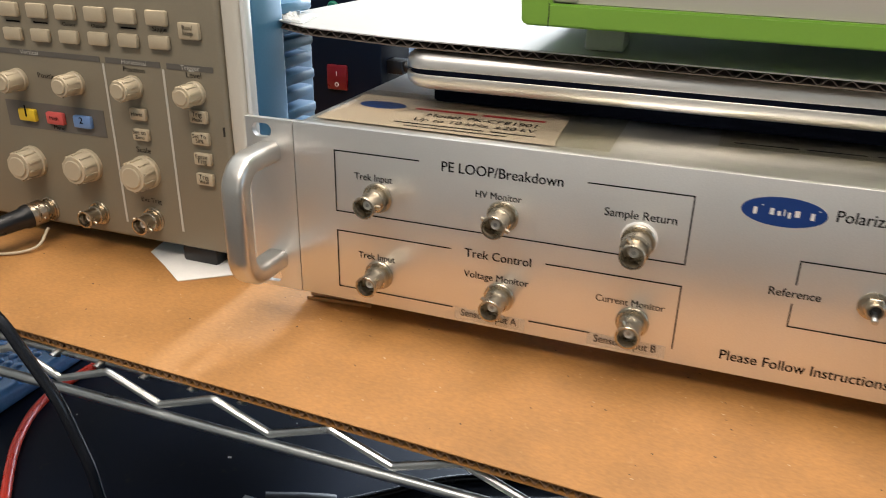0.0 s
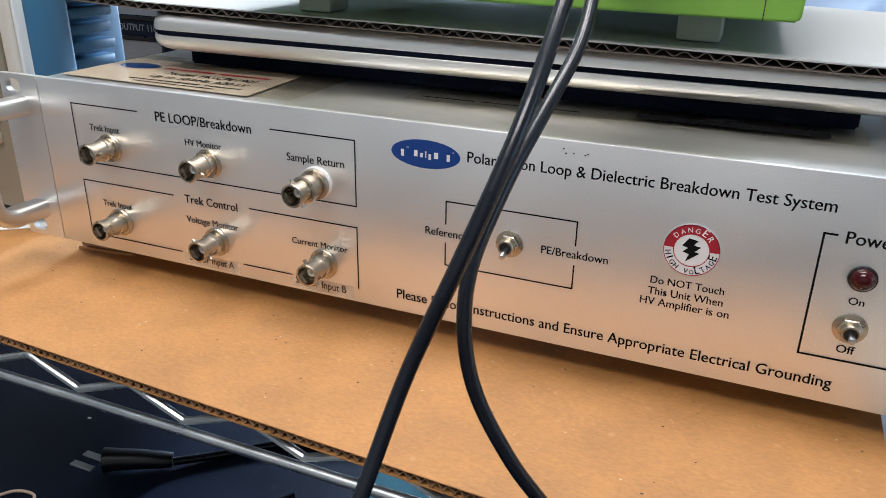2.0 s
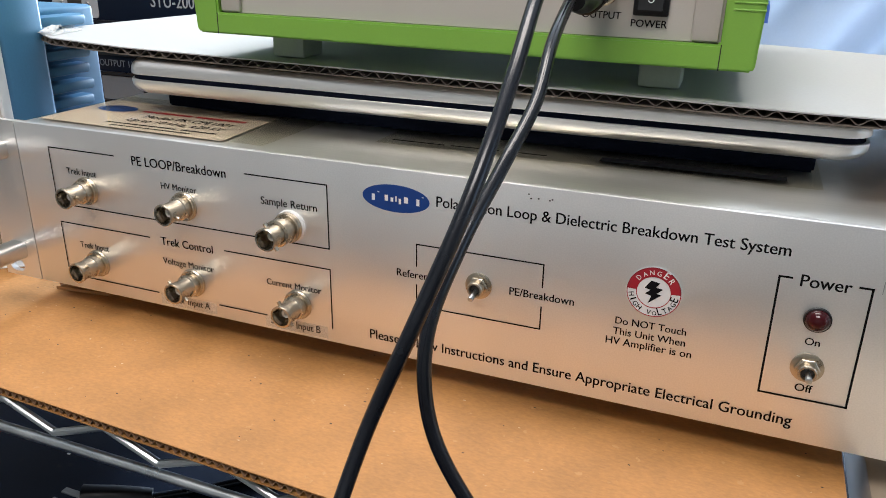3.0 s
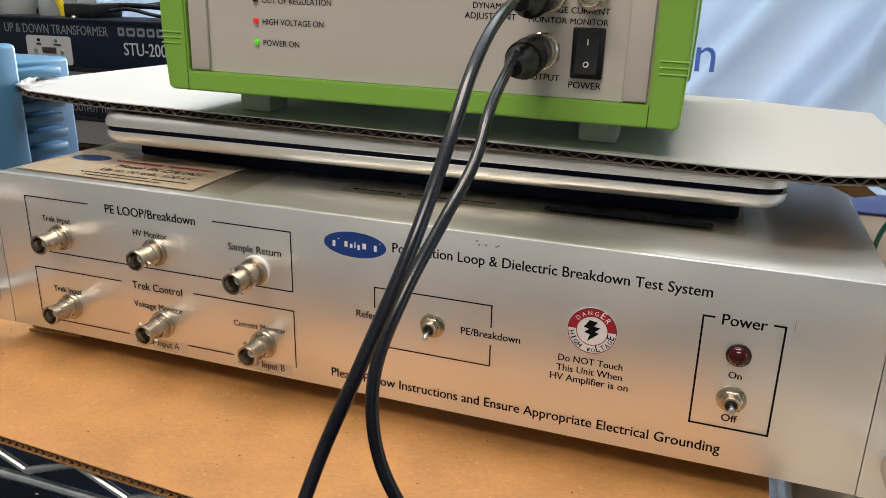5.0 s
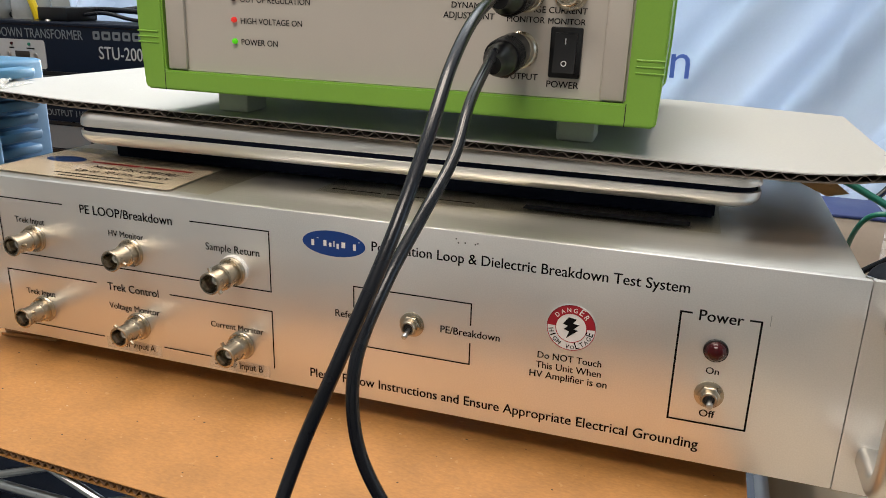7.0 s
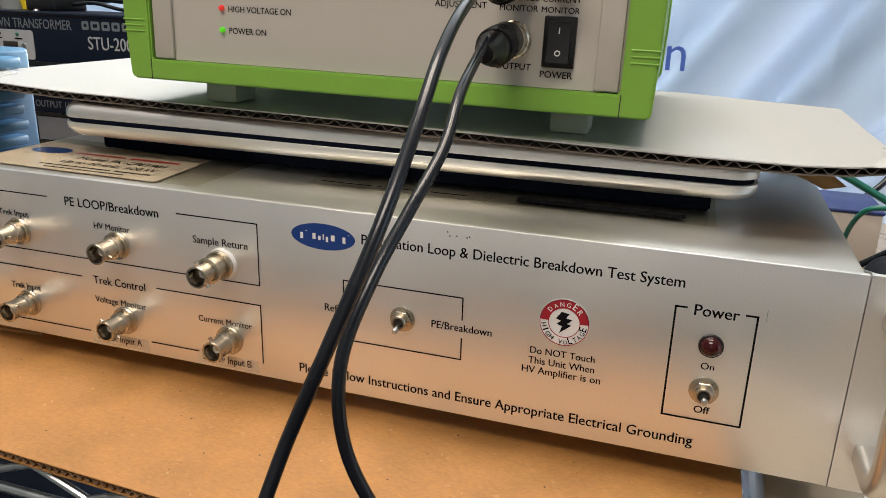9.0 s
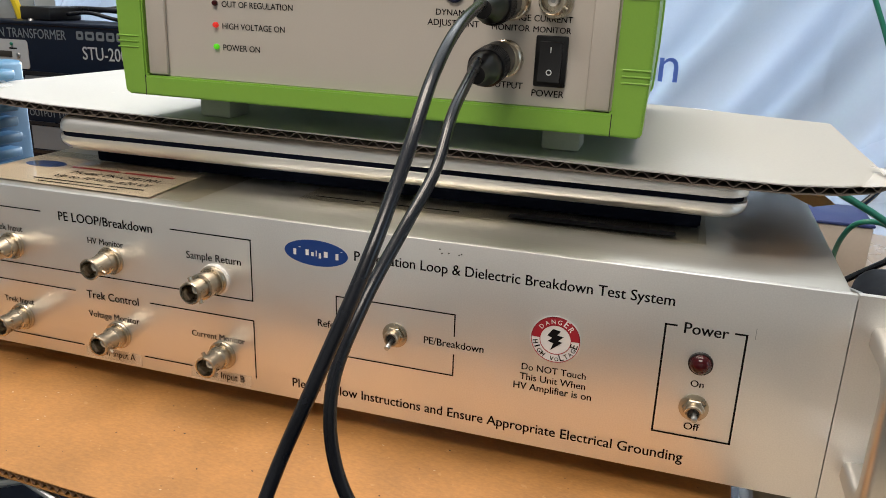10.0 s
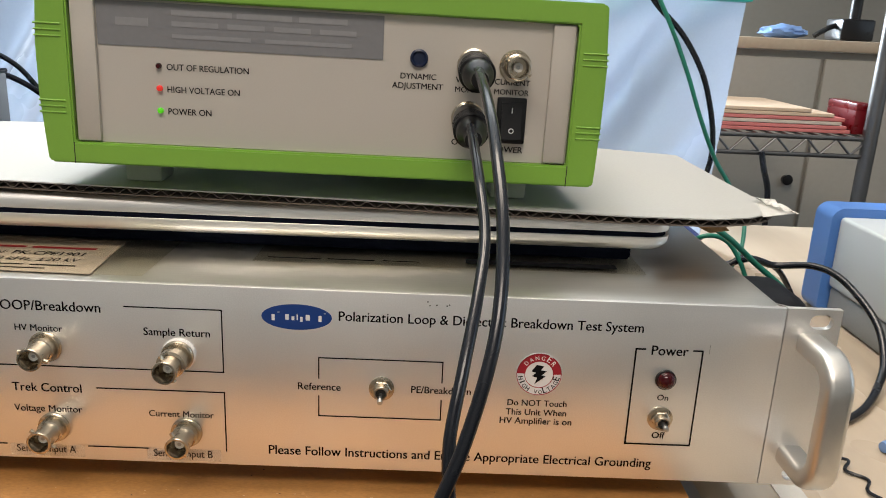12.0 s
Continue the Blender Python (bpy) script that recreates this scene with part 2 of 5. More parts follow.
def box(x0, x1, y0, y1, z0, z1, bevel=0.0, seg=2, bm=None):
    out = bm or bmesh.new()
    r = bmesh.ops.create_cube(out, size=1)
    vs = r["verts"]
    for v in vs:
        v.co = Vector((x0 + (v.co.x + 0.5) * (x1 - x0), y0 + (v.co.y + 0.5) * (y1 - y0), z0 + (v.co.z + 0.5) * (z1 - z0)))
    if bevel:
        es = list({e for v in vs for e in v.link_edges})
        bmesh.ops.bevel(out, geom=es, offset=bevel, segments=seg, profile=0.5, affect="EDGES")
    return out


def lathe(profile, p=(0, 0, 0), axis=(0, -1, 0), seg=28, bm=None):
    """Turns (radius, height) pairs about an axis through p."""
    out = bm or bmesh.new()
    q = Vector(axis).normalized().to_track_quat("Z", "Y")
    rings = []
    for r, h in profile:
        ring = []
        if r < 1e-7:
            ring = [out.verts.new(Vector(p) + q @ Vector((0, 0, h)))]
        else:
            for k in range(seg):
                a = 2 * math.pi * k / seg
                ring.append(out.verts.new(Vector(p) + q @ Vector((r * math.cos(a), r * math.sin(a), h))))
        rings.append(ring)
    for a, b in zip(rings, rings[1:]):
        for k in range(seg):
            quad = [a[k % len(a)], a[(k + 1) % len(a)], b[(k + 1) % len(b)], b[k % len(b)]]
            uniq = list(dict.fromkeys(quad))
            if len(uniq) > 2:
                out.faces.new(uniq)
    return out


def spline(points, n=8):
    pts = [Vector(p) for p in points]
    pts = [2 * pts[0] - pts[1], *pts, 2 * pts[-1] - pts[-2]]
    out = []
    for i in range(1, len(pts) - 2):
        a, b, c, d = pts[i - 1:i + 3]
        for k in range(n):
            u = k / n
            out.append(0.5 * (2 * b + (c - a) * u + (2 * a - 5 * b + 4 * c - d) * u * u + (3 * b - a - 3 * c + d) * u ** 3))
    out.append(pts[-2])
    return out


def tube(points, r, seg=12, bm=None, flat=1.0):
    """A round rod along a line of points, with closed ends."""
    out = bm or bmesh.new()
    pts = [Vector(p) for p in points]
    side = None
    rings = []
    for i, p in enumerate(pts):
        d = (pts[min(i + 1, len(pts) - 1)] - pts[max(i - 1, 0)]).normalized()
        if side is None:
            side = d.orthogonal().normalized()
        side = (side - d * side.dot(d)).normalized()
        up = d.cross(side)
        rr = r(i / (len(pts) - 1)) if callable(r) else r
        rings.append([out.verts.new(p + rr * (math.cos(2 * math.pi * k / seg) * side + flat * math.sin(2 * math.pi * k / seg) * up)) for k in range(seg)])
    for a, b in zip(rings, rings[1:]):
        for k in range(seg):
            out.faces.new([a[k], a[(k + 1) % seg], b[(k + 1) % seg], b[k]])
    out.faces.new(rings[0][::-1])
    out.faces.new(rings[-1])
    return out


def slab(outline, lo, hi, holes=(), plane="xz", bm=None):
    """A flat plate of any outline with holes, from lo to hi across its plane."""
    out = bm or bmesh.new()

    def put(a, b):
        return Vector((a, lo, b)) if plane == "xz" else Vector((a, b, lo)) if plane == "xy" else Vector((lo, a, b))
    edges = []
    for loop in (outline, *holes):
        vs = [out.verts.new(put(*c)) for c in loop]
        edges += [out.edges.new((vs[k], vs[(k + 1) % len(vs)])) for k in range(len(vs))]
    fs = [g for g in bmesh.ops.triangle_fill(out, use_beauty=True, use_dissolve=False, edges=edges)["geom"] if isinstance(g, bmesh.types.BMFace)]
    r = bmesh.ops.extrude_face_region(out, geom=fs)
    way = Vector((0, hi - lo, 0)) if plane == "xz" else Vector((0, 0, hi - lo)) if plane == "xy" else Vector((hi - lo, 0, 0))
    bmesh.ops.translate(out, vec=way, verts=[v for v in r["geom"] if isinstance(v, bmesh.types.BMVert)])
    return out


def oval(cx, cz, w, h, n=24):
    """A slot: a rectangle with round ends."""
    pts = []
    r = min(w, h) / 2
    for k in range(n):
        a = 2 * math.pi * k / n
        x, z = r * math.cos(a), r * math.sin(a)
        pts.append((cx + x + math.copysign(w / 2 - r, math.cos(a)), cz + z + math.copysign(h / 2 - r, math.sin(a))))
    return pts


def ellipse(cx, cz, rx, rz, n=48):
    return [(cx + rx * math.cos(2 * math.pi * k / n), cz + rz * math.sin(2 * math.pi * k / n)) for k in range(n)]


def rounded(x0, x1, z0, z1, r, n=6):
    pts = []
    for cx, cz, a0 in ((x1 - r, z1 - r, 0), (x0 + r, z1 - r, 90), (x0 + r, z0 + r, 180), (x1 - r, z0 + r, 270)):
        for k in range(n + 1):
            a = radians(a0 + 90 * k / n)
            pts.append((cx + r * math.cos(a), cz + r * math.sin(a)))
    return pts


def words(text, x0, x1, base, y, material, parent, tall=1.0, plane="xz", bold=0.0, turn=None, heavy=True, name="lettering"):
    """A line of printed text between x0 and x1 on a baseline; tall stretches its height."""
    cu = bpy.data.curves.new("type", "FONT")
    cu.body, cu.size, cu.offset = text, 1.0, bold
    cu.resolution_u = 3
    tmp = new("type", cu)
    bpy.context.view_layer.update()
    me = bpy.data.meshes.new_from_object(tmp.evaluated_get(bpy.context.evaluated_depsgraph_get()))
    bpy.data.objects.remove(tmp)
    bm = bmesh.new()
    bm.from_mesh(me)
    bpy.data.meshes.remove(me)
    xs = [v.co.x for v in bm.verts]
    a, b = min(xs), max(xs)
    s = (x1 - x0) / (b - a)
    more = bmesh.ops.duplicate(bm, geom=bm.faces[:])["geom"] if heavy else []
    for v in (g for g in more if isinstance(g, bmesh.types.BMVert)):
        v.co += Vector((0.026, 0.010, -0.03))
    for v in bm.verts:
        lift = 0.00003 if v.co.z < -0.01 else 0.0
        u, w = x0 + (v.co.x - a) * s, base + v.co.y * s * tall
        v.co = Vector((u, y - lift, w)) if plane == "xz" else Vector((u, w, y + lift))
        if turn:
            v.co = turn @ v.co
    ob = part(name, bm, material, parent, smooth=False)
    return ob


def lines(parent, segs, y, width, material, name="printed_rule"):
    """Thin printed rules on an xz plane, one mesh."""
    h = width / 2
    for x0, z0, x1, z1 in segs:
        bm = bmesh.new()
        a, b, c, d = min(x0, x1) - h, max(x0, x1) + h, min(z0, z1) - h, max(z0, z1) + h
        vs = [bm.verts.new(p) for p in ((a, y, c), (b, y, c), (b, y, d), (a, y, d))]
        bm.faces.new(vs)
        part(name, bm, material, parent, smooth=False)


def bars(parent, rects, y, material, plane="xz", name="printed_line"):
    for x0, x1, z0, z1 in rects:
        part(name, slab([(x0, z0), (x1, z0), (x1, z1), (x0, z1)], y, y + 0.00005, plane=plane), material, parent, smooth=False)


def corrugated(parent, edge, z_of, inward, period, depth, thick, material, name="flute"):
    """The wavy middle sheet of a board, along its cut front edge."""
    bm = bmesh.new()
    length = edge[-1][0] - edge[0][0]
    n = int(length / period * 10)
    rows = []
    for k in range(n + 1):
        x = edge[0][0] + length * k / n
        for (xa, ya), (xb, yb) in zip(edge, edge[1:]):
            if xa <= x <= xb + 1e-9:
                y = ya + (yb - ya) * (x - xa) / (xb - xa)
                break
        ph = 2 * math.pi * x / period + 0.9 * noise.noise((x * 30, 0, 0))
        z = z_of(x) + (thick / 2 - 0.0006) * math.sin(ph) * (0.85 + 0.3 * noise.noise((x * 60, 3, 0)))
        rows.append([bm.verts.new((x, y + q, z + o)) for q in (inward, depth) for o in (-0.00014, 0.00014)])
    for a, b in zip(rows, rows[1:]):
        bm.faces.new((a[0], b[0], b[2], a[2]))
        bm.faces.new((a[1], b[1], b[3], a[3]))
        bm.faces.new((a[0], a[1], b[1], b[0]))
    return part(name, bm, material, parent)


# ---- the room ----
def room():
    # assumed shell around the set; window openings added for the lamps outside
    x0, x1, y0, y1, z0, z1 = -2.5, 2.6, -2.4, 2.6, -1.0, 1.7
    f = tagged(part("floor", box(x0, x1, y0, y1, z0 - 0.1, z0), FLOOR), "grey vinyl floor of the lab room", "floor", kind="structure")
    tagged(part("ceiling", box(x0, x1, y0, y1, z1, z1 + 0.1), CEIL), "unseen white tiled ceiling closing the room", "ceiling", kind="structure")
    tagged(part("wall_north", slab([(x0, z0), (x1, z0), (x1, z1), (x0, z1)], y1, y1 + 0.1,
                                   holes=[[(-1.6, -0.05), (0.35, -0.05), (0.35, 1.40), (-1.6, 1.40)]]), WALL, smooth=False),
           "toned-down wall with an assumed daylight window", "wall", kind="structure")
    tagged(part("wall_south", box(x0, x1, y0 - 0.1, y0, z0, z1), WALL), "unseen plain wall, toned down to cut bounced light", "wall", kind="structure")
    tagged(part("wall_west", box(x0 - 0.1, x0, y0, y1, z0, z1), WALL), "unseen plain wall, toned down to cut bounced light", "wall", kind="structure")
    tagged(part("wall_east", slab([(y0, z0), (y1, z0), (y1, z1), (y0, z1)], x1, x1 + 0.1,
                                  holes=[[(-1.0, 0.15), (0.4, 0.15), (0.4, 1.35), (-1.0, 1.35)]], plane="yz"), WALL, smooth=False),
           "toned-down wall with an assumed daylight window", "wall", kind="structure")


room()


# ---- bench, wire shelf and boards ----
def wire_shelf():
    sh = thing("wire_shelf", "chrome wire shelf with a zigzag truss edge", "shelf", (-0.2, -0.075, -0.03))
    yf = -0.0755
    part("top_rail", tube([(-0.66, -0.0650, -0.0092), (0.185, -0.0650, -0.0092)], 0.0022), CHROME, sh)
    part("bottom_rail", tube([(-0.66, yf - 0.001, -0.0215), (0.185, yf - 0.001, -0.0215)], 0.0024), CHROME, sh)
    pts = []
    for k in range(-7, 8):
        px = -0.2753 + 0.0577 * k
        for dx, z in ((-0.0014, -0.0066), (0.0, -0.0063), (0.0014, -0.0066), (0.0264, -0.0164), (0.0278, -0.0168), (0.0292, -0.0164)):
            pts.append((px + dx, yf, z))
    part("truss_wire", tube(pts, 0.0018, 10), CHROME, sh)
    rod = mesh_of("cross_wire", tube([(0, -0.0705, 0), (0, -0.0745, 0.0015), (0, -0.068, 0.0018), (0, 0.30, 0.0018)], 0.0015, 8), CHROME)
    for i in range(32):
        piece("cross_wire", rod, sh, (-0.65 + 0.0262 * i, 0, -0.0075))
    part("back_rail", tube([(-0.66, 0.30, -0.0085), (0.185, 0.30, -0.0085)], 0.003), CHROME, sh)
    for x in (-0.66, 0.188):
        part("post", lathe([(0, -0.9), (0.0125, -0.9), (0.0125, -0.012), (0, -0.012)], (x, 0.34, 0), (0, 0, 1), 20), CHROME, sh)
    return sh


wire_shelf()


def lower_board():
    b = thing("cardboard_sheet", "brown corrugated cardboard sheet lying on the wire shelf", "cardboard", (-0.2, 0, -0.004))
    edge = [(-0.64, -0.0555), (-0.319, -0.0695), (-0.2, -0.0745), (-0.08, -0.0805), (0.057, -0.0868), (0.186, -0.0925)]
    out = edge + [(0.187, 0.305), (-0.64, 0.305)]
    part("top_liner", slab(out, -0.0005, 0.0, plane="xy"), KRAFT, b, smooth=False)
    part("bottom_liner", slab(out, -0.0043, -0.0038, plane="xy"), KRAFT, b, smooth=False)
    corrugated(b, edge, lambda x: -0.00215, 0.0002, 0.0042, 0.05, 0.0043, KRAFT_RAW)
    part("core", slab([(x, y + 0.012) for x, y in edge] + [(0.184, 0.303), (-0.638, 0.303)], -0.0036, -0.0007, plane="xy"), KRAFT_RAW, b, smooth=False)
    return b


lower_board()

bench = thing("side_bench", "beech-coloured laminate bench top beside the shelf", "bench", (0.9, 0.6, -0.5))
part("bench_top", box(0.196, 1.9, -0.12, 0.60, -0.035, -0.006, 0.003), TABLE, bench)
for bx, by in ((0.3, -0.08), (1.8, -0.08), (0.3, 0.5), (1.8, 0.5)):
    part("leg", box(bx - 0.025, bx + 0.025, by - 0.025, by + 0.025, -1.0, -0.035, 0.003), STEEL, bench)

lower_shelf = thing("lower_shelf", "dark lower shelf board littered with white specks", "shelf", (-0.2, 0.1, -0.23))
part("board", box(-0.9, 0.4, -0.35, 0.62, -0.245, -0.222, 0.003), MAT, lower_shelf)


# ---- rack-mount test unit ----
unit = thing("test_unit", "brushed aluminium rack test unit with printed front panel and handles", "test instrument", (0, 0.1, 0.012))
PX, Z0, Z1 = 0.2155, 0.012, 0.100
part("chassis", box(-PX + 0.001, PX - 0.001, 0.0032, 0.285, Z0 + 0.001, Z1 - 0.0006, 0.0012), ALU_TOP, unit)
part("front_panel", box(-PX, PX, 0.0, 0.003, Z0, Z1, 0.0005, 2), ALU, unit)


def ear(s, cut=0.0):
    """A rack ear with its handle; cut narrows it."""
    a, b = PX + 0.0003, 0.2413 - cut
    outline = [(s * a, Z0), (s * b, Z0), (s * b, Z1), (s * a, Z1)]
    holes = [oval(s * (0.2326 - cut), 0.0179, 0.0105, 0.0068), oval(s * (0.2326 - cut), 0.0941, 0.0105, 0.0068)]
    e = part("rack_ear", slab(outline, 0.0, 0.003, holes), ALU, unit)
    flange = [(0.0032, Z0 + 0.002), (0.05, Z0 + 0.002), (0.05, Z1 - 0.012), (0.0032, Z1)]
    part("flange", slab(flange, s * (PX + 0.0004), s * (PX + 0.0022), plane="yz"), ALU_HANDLE, e)
    # the handle: a flat bar bent into a U
    hx, d, lo, hi = s * (0.2290 - cut), 0.0295 - cut, 0.0280, 0.0840
    path = [(hx, 0.0, lo)]
    for k in range(9):
        t = radians(90 * k / 8)
        path.append((hx, -(d - 0.012) - 0.012 * math.sin(t), lo + 0.012 * (1 - math.cos(t))))
    for k in range(9):
        t = radians(90 * k / 8)
        path.append((hx, -(d - 0.012) - 0.012 * math.cos(t), hi - 0.012 + 0.012 * math.sin(t)))
    path.append((hx, 0.0, hi))
    bm = bmesh.new()
    rings = []
    for i, p in enumerate(path):
        p = Vector(p)
        t = (Vector(path[min(i + 1, len(path) - 1)]) - Vector(path[max(i - 1, 0)])).normalized()
        n = t.cross(Vector((1, 0, 0)))
        prof = rounded(-0.0060, 0.0060, -0.0048, 0.0048, 0.0030, 4)
        rings.append([bm.verts.new(p + Vector((u, 0, 0)) + n * w) for u, w in prof])
    m = len(rings[0])
    for ra, rb in zip(rings, rings[1:]):
        for k in range(m):
            bm.faces.new((ra[k], ra[(k + 1) % m], rb[(k + 1) % m], rb[k]))
    bm.faces.new(rings[0])
    bm.faces.new(rings[-1])
    h = part("handle", bm, ALU_HANDLE, unit, "satin aluminium U-shaped carrying handle")
    return e


ear(-1)
ear(1, 0.001)

# printed front
YP = -0.00012
PRINT = [
    ("PE LOOP/Breakdown", -0.141, -0.0865, 0.0855, 1.05), ("Trek Input", -0.1840, -0.1650, 0.0762, 1.05),
    ("HV Monitor", -0.1248, -0.1040, 0.0757, 1.05), ("Sample Return", -0.0682, -0.0390, 0.0757, 1.05),
    ("Trek Control", -0.1290, -0.0980, 0.0463, 1.05), ("Trek Input", -0.1830, -0.1640, 0.0365, 1.05),
    ("Voltage Monitor", -0.1292, -0.0985, 0.0362, 1.05), ("Current Monitor", -0.0682, -0.0388, 0.0358, 1.05),
    ("Polarization Loop & Dielectric Breakdown Test System", 0.0180, 0.1530, 0.0860, 1.08),
    ("Reference", -0.0002, 0.0190, 0.0521, 1.05), ("PE/Breakdown", 0.0510, 0.0780, 0.0524, 1.05),
    ("Do NOT Touch", 0.0950, 0.1220, 0.0481, 1.05), ("This Unit When", 0.0945, 0.1222, 0.0434, 1.05), ("HV Amplifier is on", 0.0920, 0.1250, 0.0389, 1.05),
    ("Please Follow Instructions and Ensure Appropriate Electrical Grounding", -0.0140, 0.1640, 0.0186, 1.08),
    ("Power", 0.1578, 0.1742, 0.0755, 1.05), ("On", 0.1630, 0.1680, 0.0533, 1.0), ("Off", 0.1627, 0.1687, 0.0340, 1.0),
]
for text, xa, xb, zb, tall in PRINT:
    words(text, xa, xb, zb, YP, INK, unit, tall)
for xa, xb in ((-0.1300, -0.1030), (-0.0672, -0.0400)):
    st = part("clear_label", slab([(xa - 0.003, 0.0135), (xb + 0.004, 0.0135), (xb + 0.004, 0.0195), (xa - 0.003, 0.0195)], -0.00025, -0.0001), STICKER, unit, smooth=False)
words("Sensor Input A", -0.1300, -0.1030, 0.0156, -0.0004, BROWN_INK, unit, 1.15)
words("Sensor Input B", -0.0672, -0.0400, 0.0154, -0.0004, BROWN_INK, unit, 1.15)
W = 0.0006
lines(unit, [(-0.194, 0.0888, -0.152, 0.0888), (-0.076, 0.0888, -0.0335, 0.0888), (-0.0335, 0.0888, -0.0335, 0.0590),
             (-0.194, 0.0590, -0.0335, 0.0590), (-0.194, 0.0590, -0.194, 0.0888)], YP, W, INK)
lines(unit, [(-0.194, 0.0490, -0.136, 0.0490), (-0.091, 0.0490, -0.0335, 0.0490), (-0.0335, 0.0490, -0.0335, 0.0192),
             (-0.194, 0.0192, -0.1345, 0.0192), (-0.097, 0.0192, -0.0695, 0.0192), (-0.194, 0.0192, -0.194, 0.0490)], YP, W, INK)
lines(unit, [(0.0092, 0.0680, 0.0648, 0.0680), (0.0092, 0.0392, 0.0648, 0.0392), (0.0092, 0.0680, 0.0092, 0.0580),
             (0.0092, 0.0492, 0.0092, 0.0392), (0.0648, 0.0680, 0.0648, 0.0580), (0.0648, 0.0492, 0.0648, 0.0392)], YP, W, INK)
lines(unit, [(0.1508, 0.0782, 0.1548, 0.0782), (0.1768, 0.0782, 0.1808, 0.0782), (0.1508, 0.0782, 0.1508, 0.0308),
             (0.1808, 0.0782, 0.1808, 0.0308), (0.1508, 0.0308, 0.1808, 0.0308)], YP, W * 1.3, INK)
logo = part("logo_oval", slab(ellipse(-0.0005, 0.0870, 0.0155, 0.0060), YP, YP + 0.00005), BLUE_INK, unit, "dark blue printed oval mark", smooth=False)
for xa, xb, za, zb in ((-0.0058, -0.0036, 0.0853, 0.0886), (-0.0030, -0.0012, 0.0853, 0.0876), (-0.0006, 0.0002, 0.0853, 0.0886),
                       (0.0008, 0.0024, 0.0846, 0.0876), (0.0031, 0.0057, 0.0853, 0.0886), (-0.0118, -0.0098, 0.0848, 0.0884), (0.0088, 0.0108, 0.0848, 0.0884),
                       (-0.0090, -0.0078, 0.0889, 0.0893), (0.0114, 0.0126, 0.0889, 0.0893)):
    xa, xb, za, zb = xa + 0.15 * (xb - xa), xb - 0.15 * (xb - xa), za + 0.1 * (zb - za), zb - 0.1 * (zb - za)
    part("mark_bar", slab([(xa, za), (xb, za), (xb, zb), (xa, zb)], -0.0003, -0.00025), WHITE_INK, logo, smooth=False)


def danger_sign(cx, cz):
    d = part("danger_disc", slab(ellipse(cx, cz, 0.0104, 0.0104), -0.0003, -0.0001), WHITE_INK, unit, "round red and white high voltage warning", smooth=False)
    arc = [(cx + r * math.cos(a), cz + r * math.sin(a)) for r, ks in ((0.0102, range(0, 25)), (0.0065, range(24, -1, -1)))
           for a in (radians(2 + 176 * k / 24) for k in ks)]
    part("red_band", slab(arc, -0.00045, -0.00035), RED_INK, d, smooth=False)
    ring = ellipse(cx, cz, 0.0102, 0.0102)
    part("rim_line", slab(ring, -0.00045, -0.00035, holes=[ellipse(cx, cz, 0.0099, 0.0099)]), RED_INK, d, smooth=False)
    part("inner_line", slab(ellipse(cx, cz, 0.0066, 0.0066), -0.00045, -0.00035, holes=[ellipse(cx, cz, 0.0063, 0.0063)]), RED_INK, d, smooth=False)
    bolt = [(-0.0013, 0.0047), (0.0020, 0.0041), (0.0006, 0.0021), (0.0033, 0.0017), (0.0011, -0.0004), (0.0030, -0.0008),
            (-0.0018, -0.0048), (-0.0007, -0.0016), (-0.0031, -0.0009), (-0.0013, 0.0008), (-0.0035, 0.0015)]
    part("bolt_symbol", slab([(cx + a, cz + b) for a, b in bolt], -0.00048, -0.0004), INK, d, smooth=False)
    for text, mid, inward, mat_, rad in (("DANGER", 90, 1, WHITE_INK, 0.0071), ("HIGH VOLTAGE", 270, -1, INK, 0.0095)):
        n = len(text)
        for k, ch in enumerate(text):
            if ch == " ":
                continue
            step = 19.5 if inward > 0 else 14.0
            ang = mid - inward * (k - (n - 1) / 2) * step
            a = radians(ang)
            at = Vector((cx + rad * math.cos(a), -0.0005, cz + rad * math.sin(a)))
            spin = Matrix.Translation(at) @ Matrix.Rotation(-radians(ang - 90 if inward > 0 else ang + 90), 4, "Y")
            w = 0.0008 if ch != "I" else 0.00022
            words(ch, -w, w, 0.0, 0.0, mat_, d, 1.1 if ch != "I" else 0.8, turn=spin)


danger_sign(0.1083, 0.0640)

# connectors
N_BARREL = [(0, 0), (0.0072, 0), (0.0072, 0.0009), (0.0068, 0.0014), (0.0056, 0.0016), (0.0056, 0.0062), (0.0050, 0.0066), (0.0048, 0.0072), (0.0048, 0.0100),
            (0.0048, 0.0158), (0.0053, 0.0163), (0.0053, 0.0174), (0.0050, 0.0177), (0.0043, 0.0177), (0.0042, 0.0172), (0.0042, 0.0075), (0, 0.0075)]
jack_me = mesh_of("bnc_jack", lathe(N_BARREL), NICKEL)
nut_me = mesh_of("hex_nut", lathe([(0.0050, 0.0012), (0.0066, 0.0010), (0.0066, 0.0026), (0.0050, 0.0026)], seg=28), NICKEL)
core_me = mesh_of("insulator", lathe([(0, 0.0074), (0.0021, 0.0074), (0.0021, 0.0128), (0.0009, 0.0128), (0.0009, 0.010), (0, 0.010)]), PTFE)
pin_me = mesh_of("contact", lathe([(0, 0.0100), (0.0009, 0.0100), (0.0009, 0.0126), (0, 0.0126)], seg=12), STEEL)
lug_me = mesh_of("bayonet_lug", lathe([(0, 0.0044), (0.0010, 0.0044), (0.0010, 0.0066), (0, 0.0066)], axis=(1, 0, 0), seg=10), NICKEL)


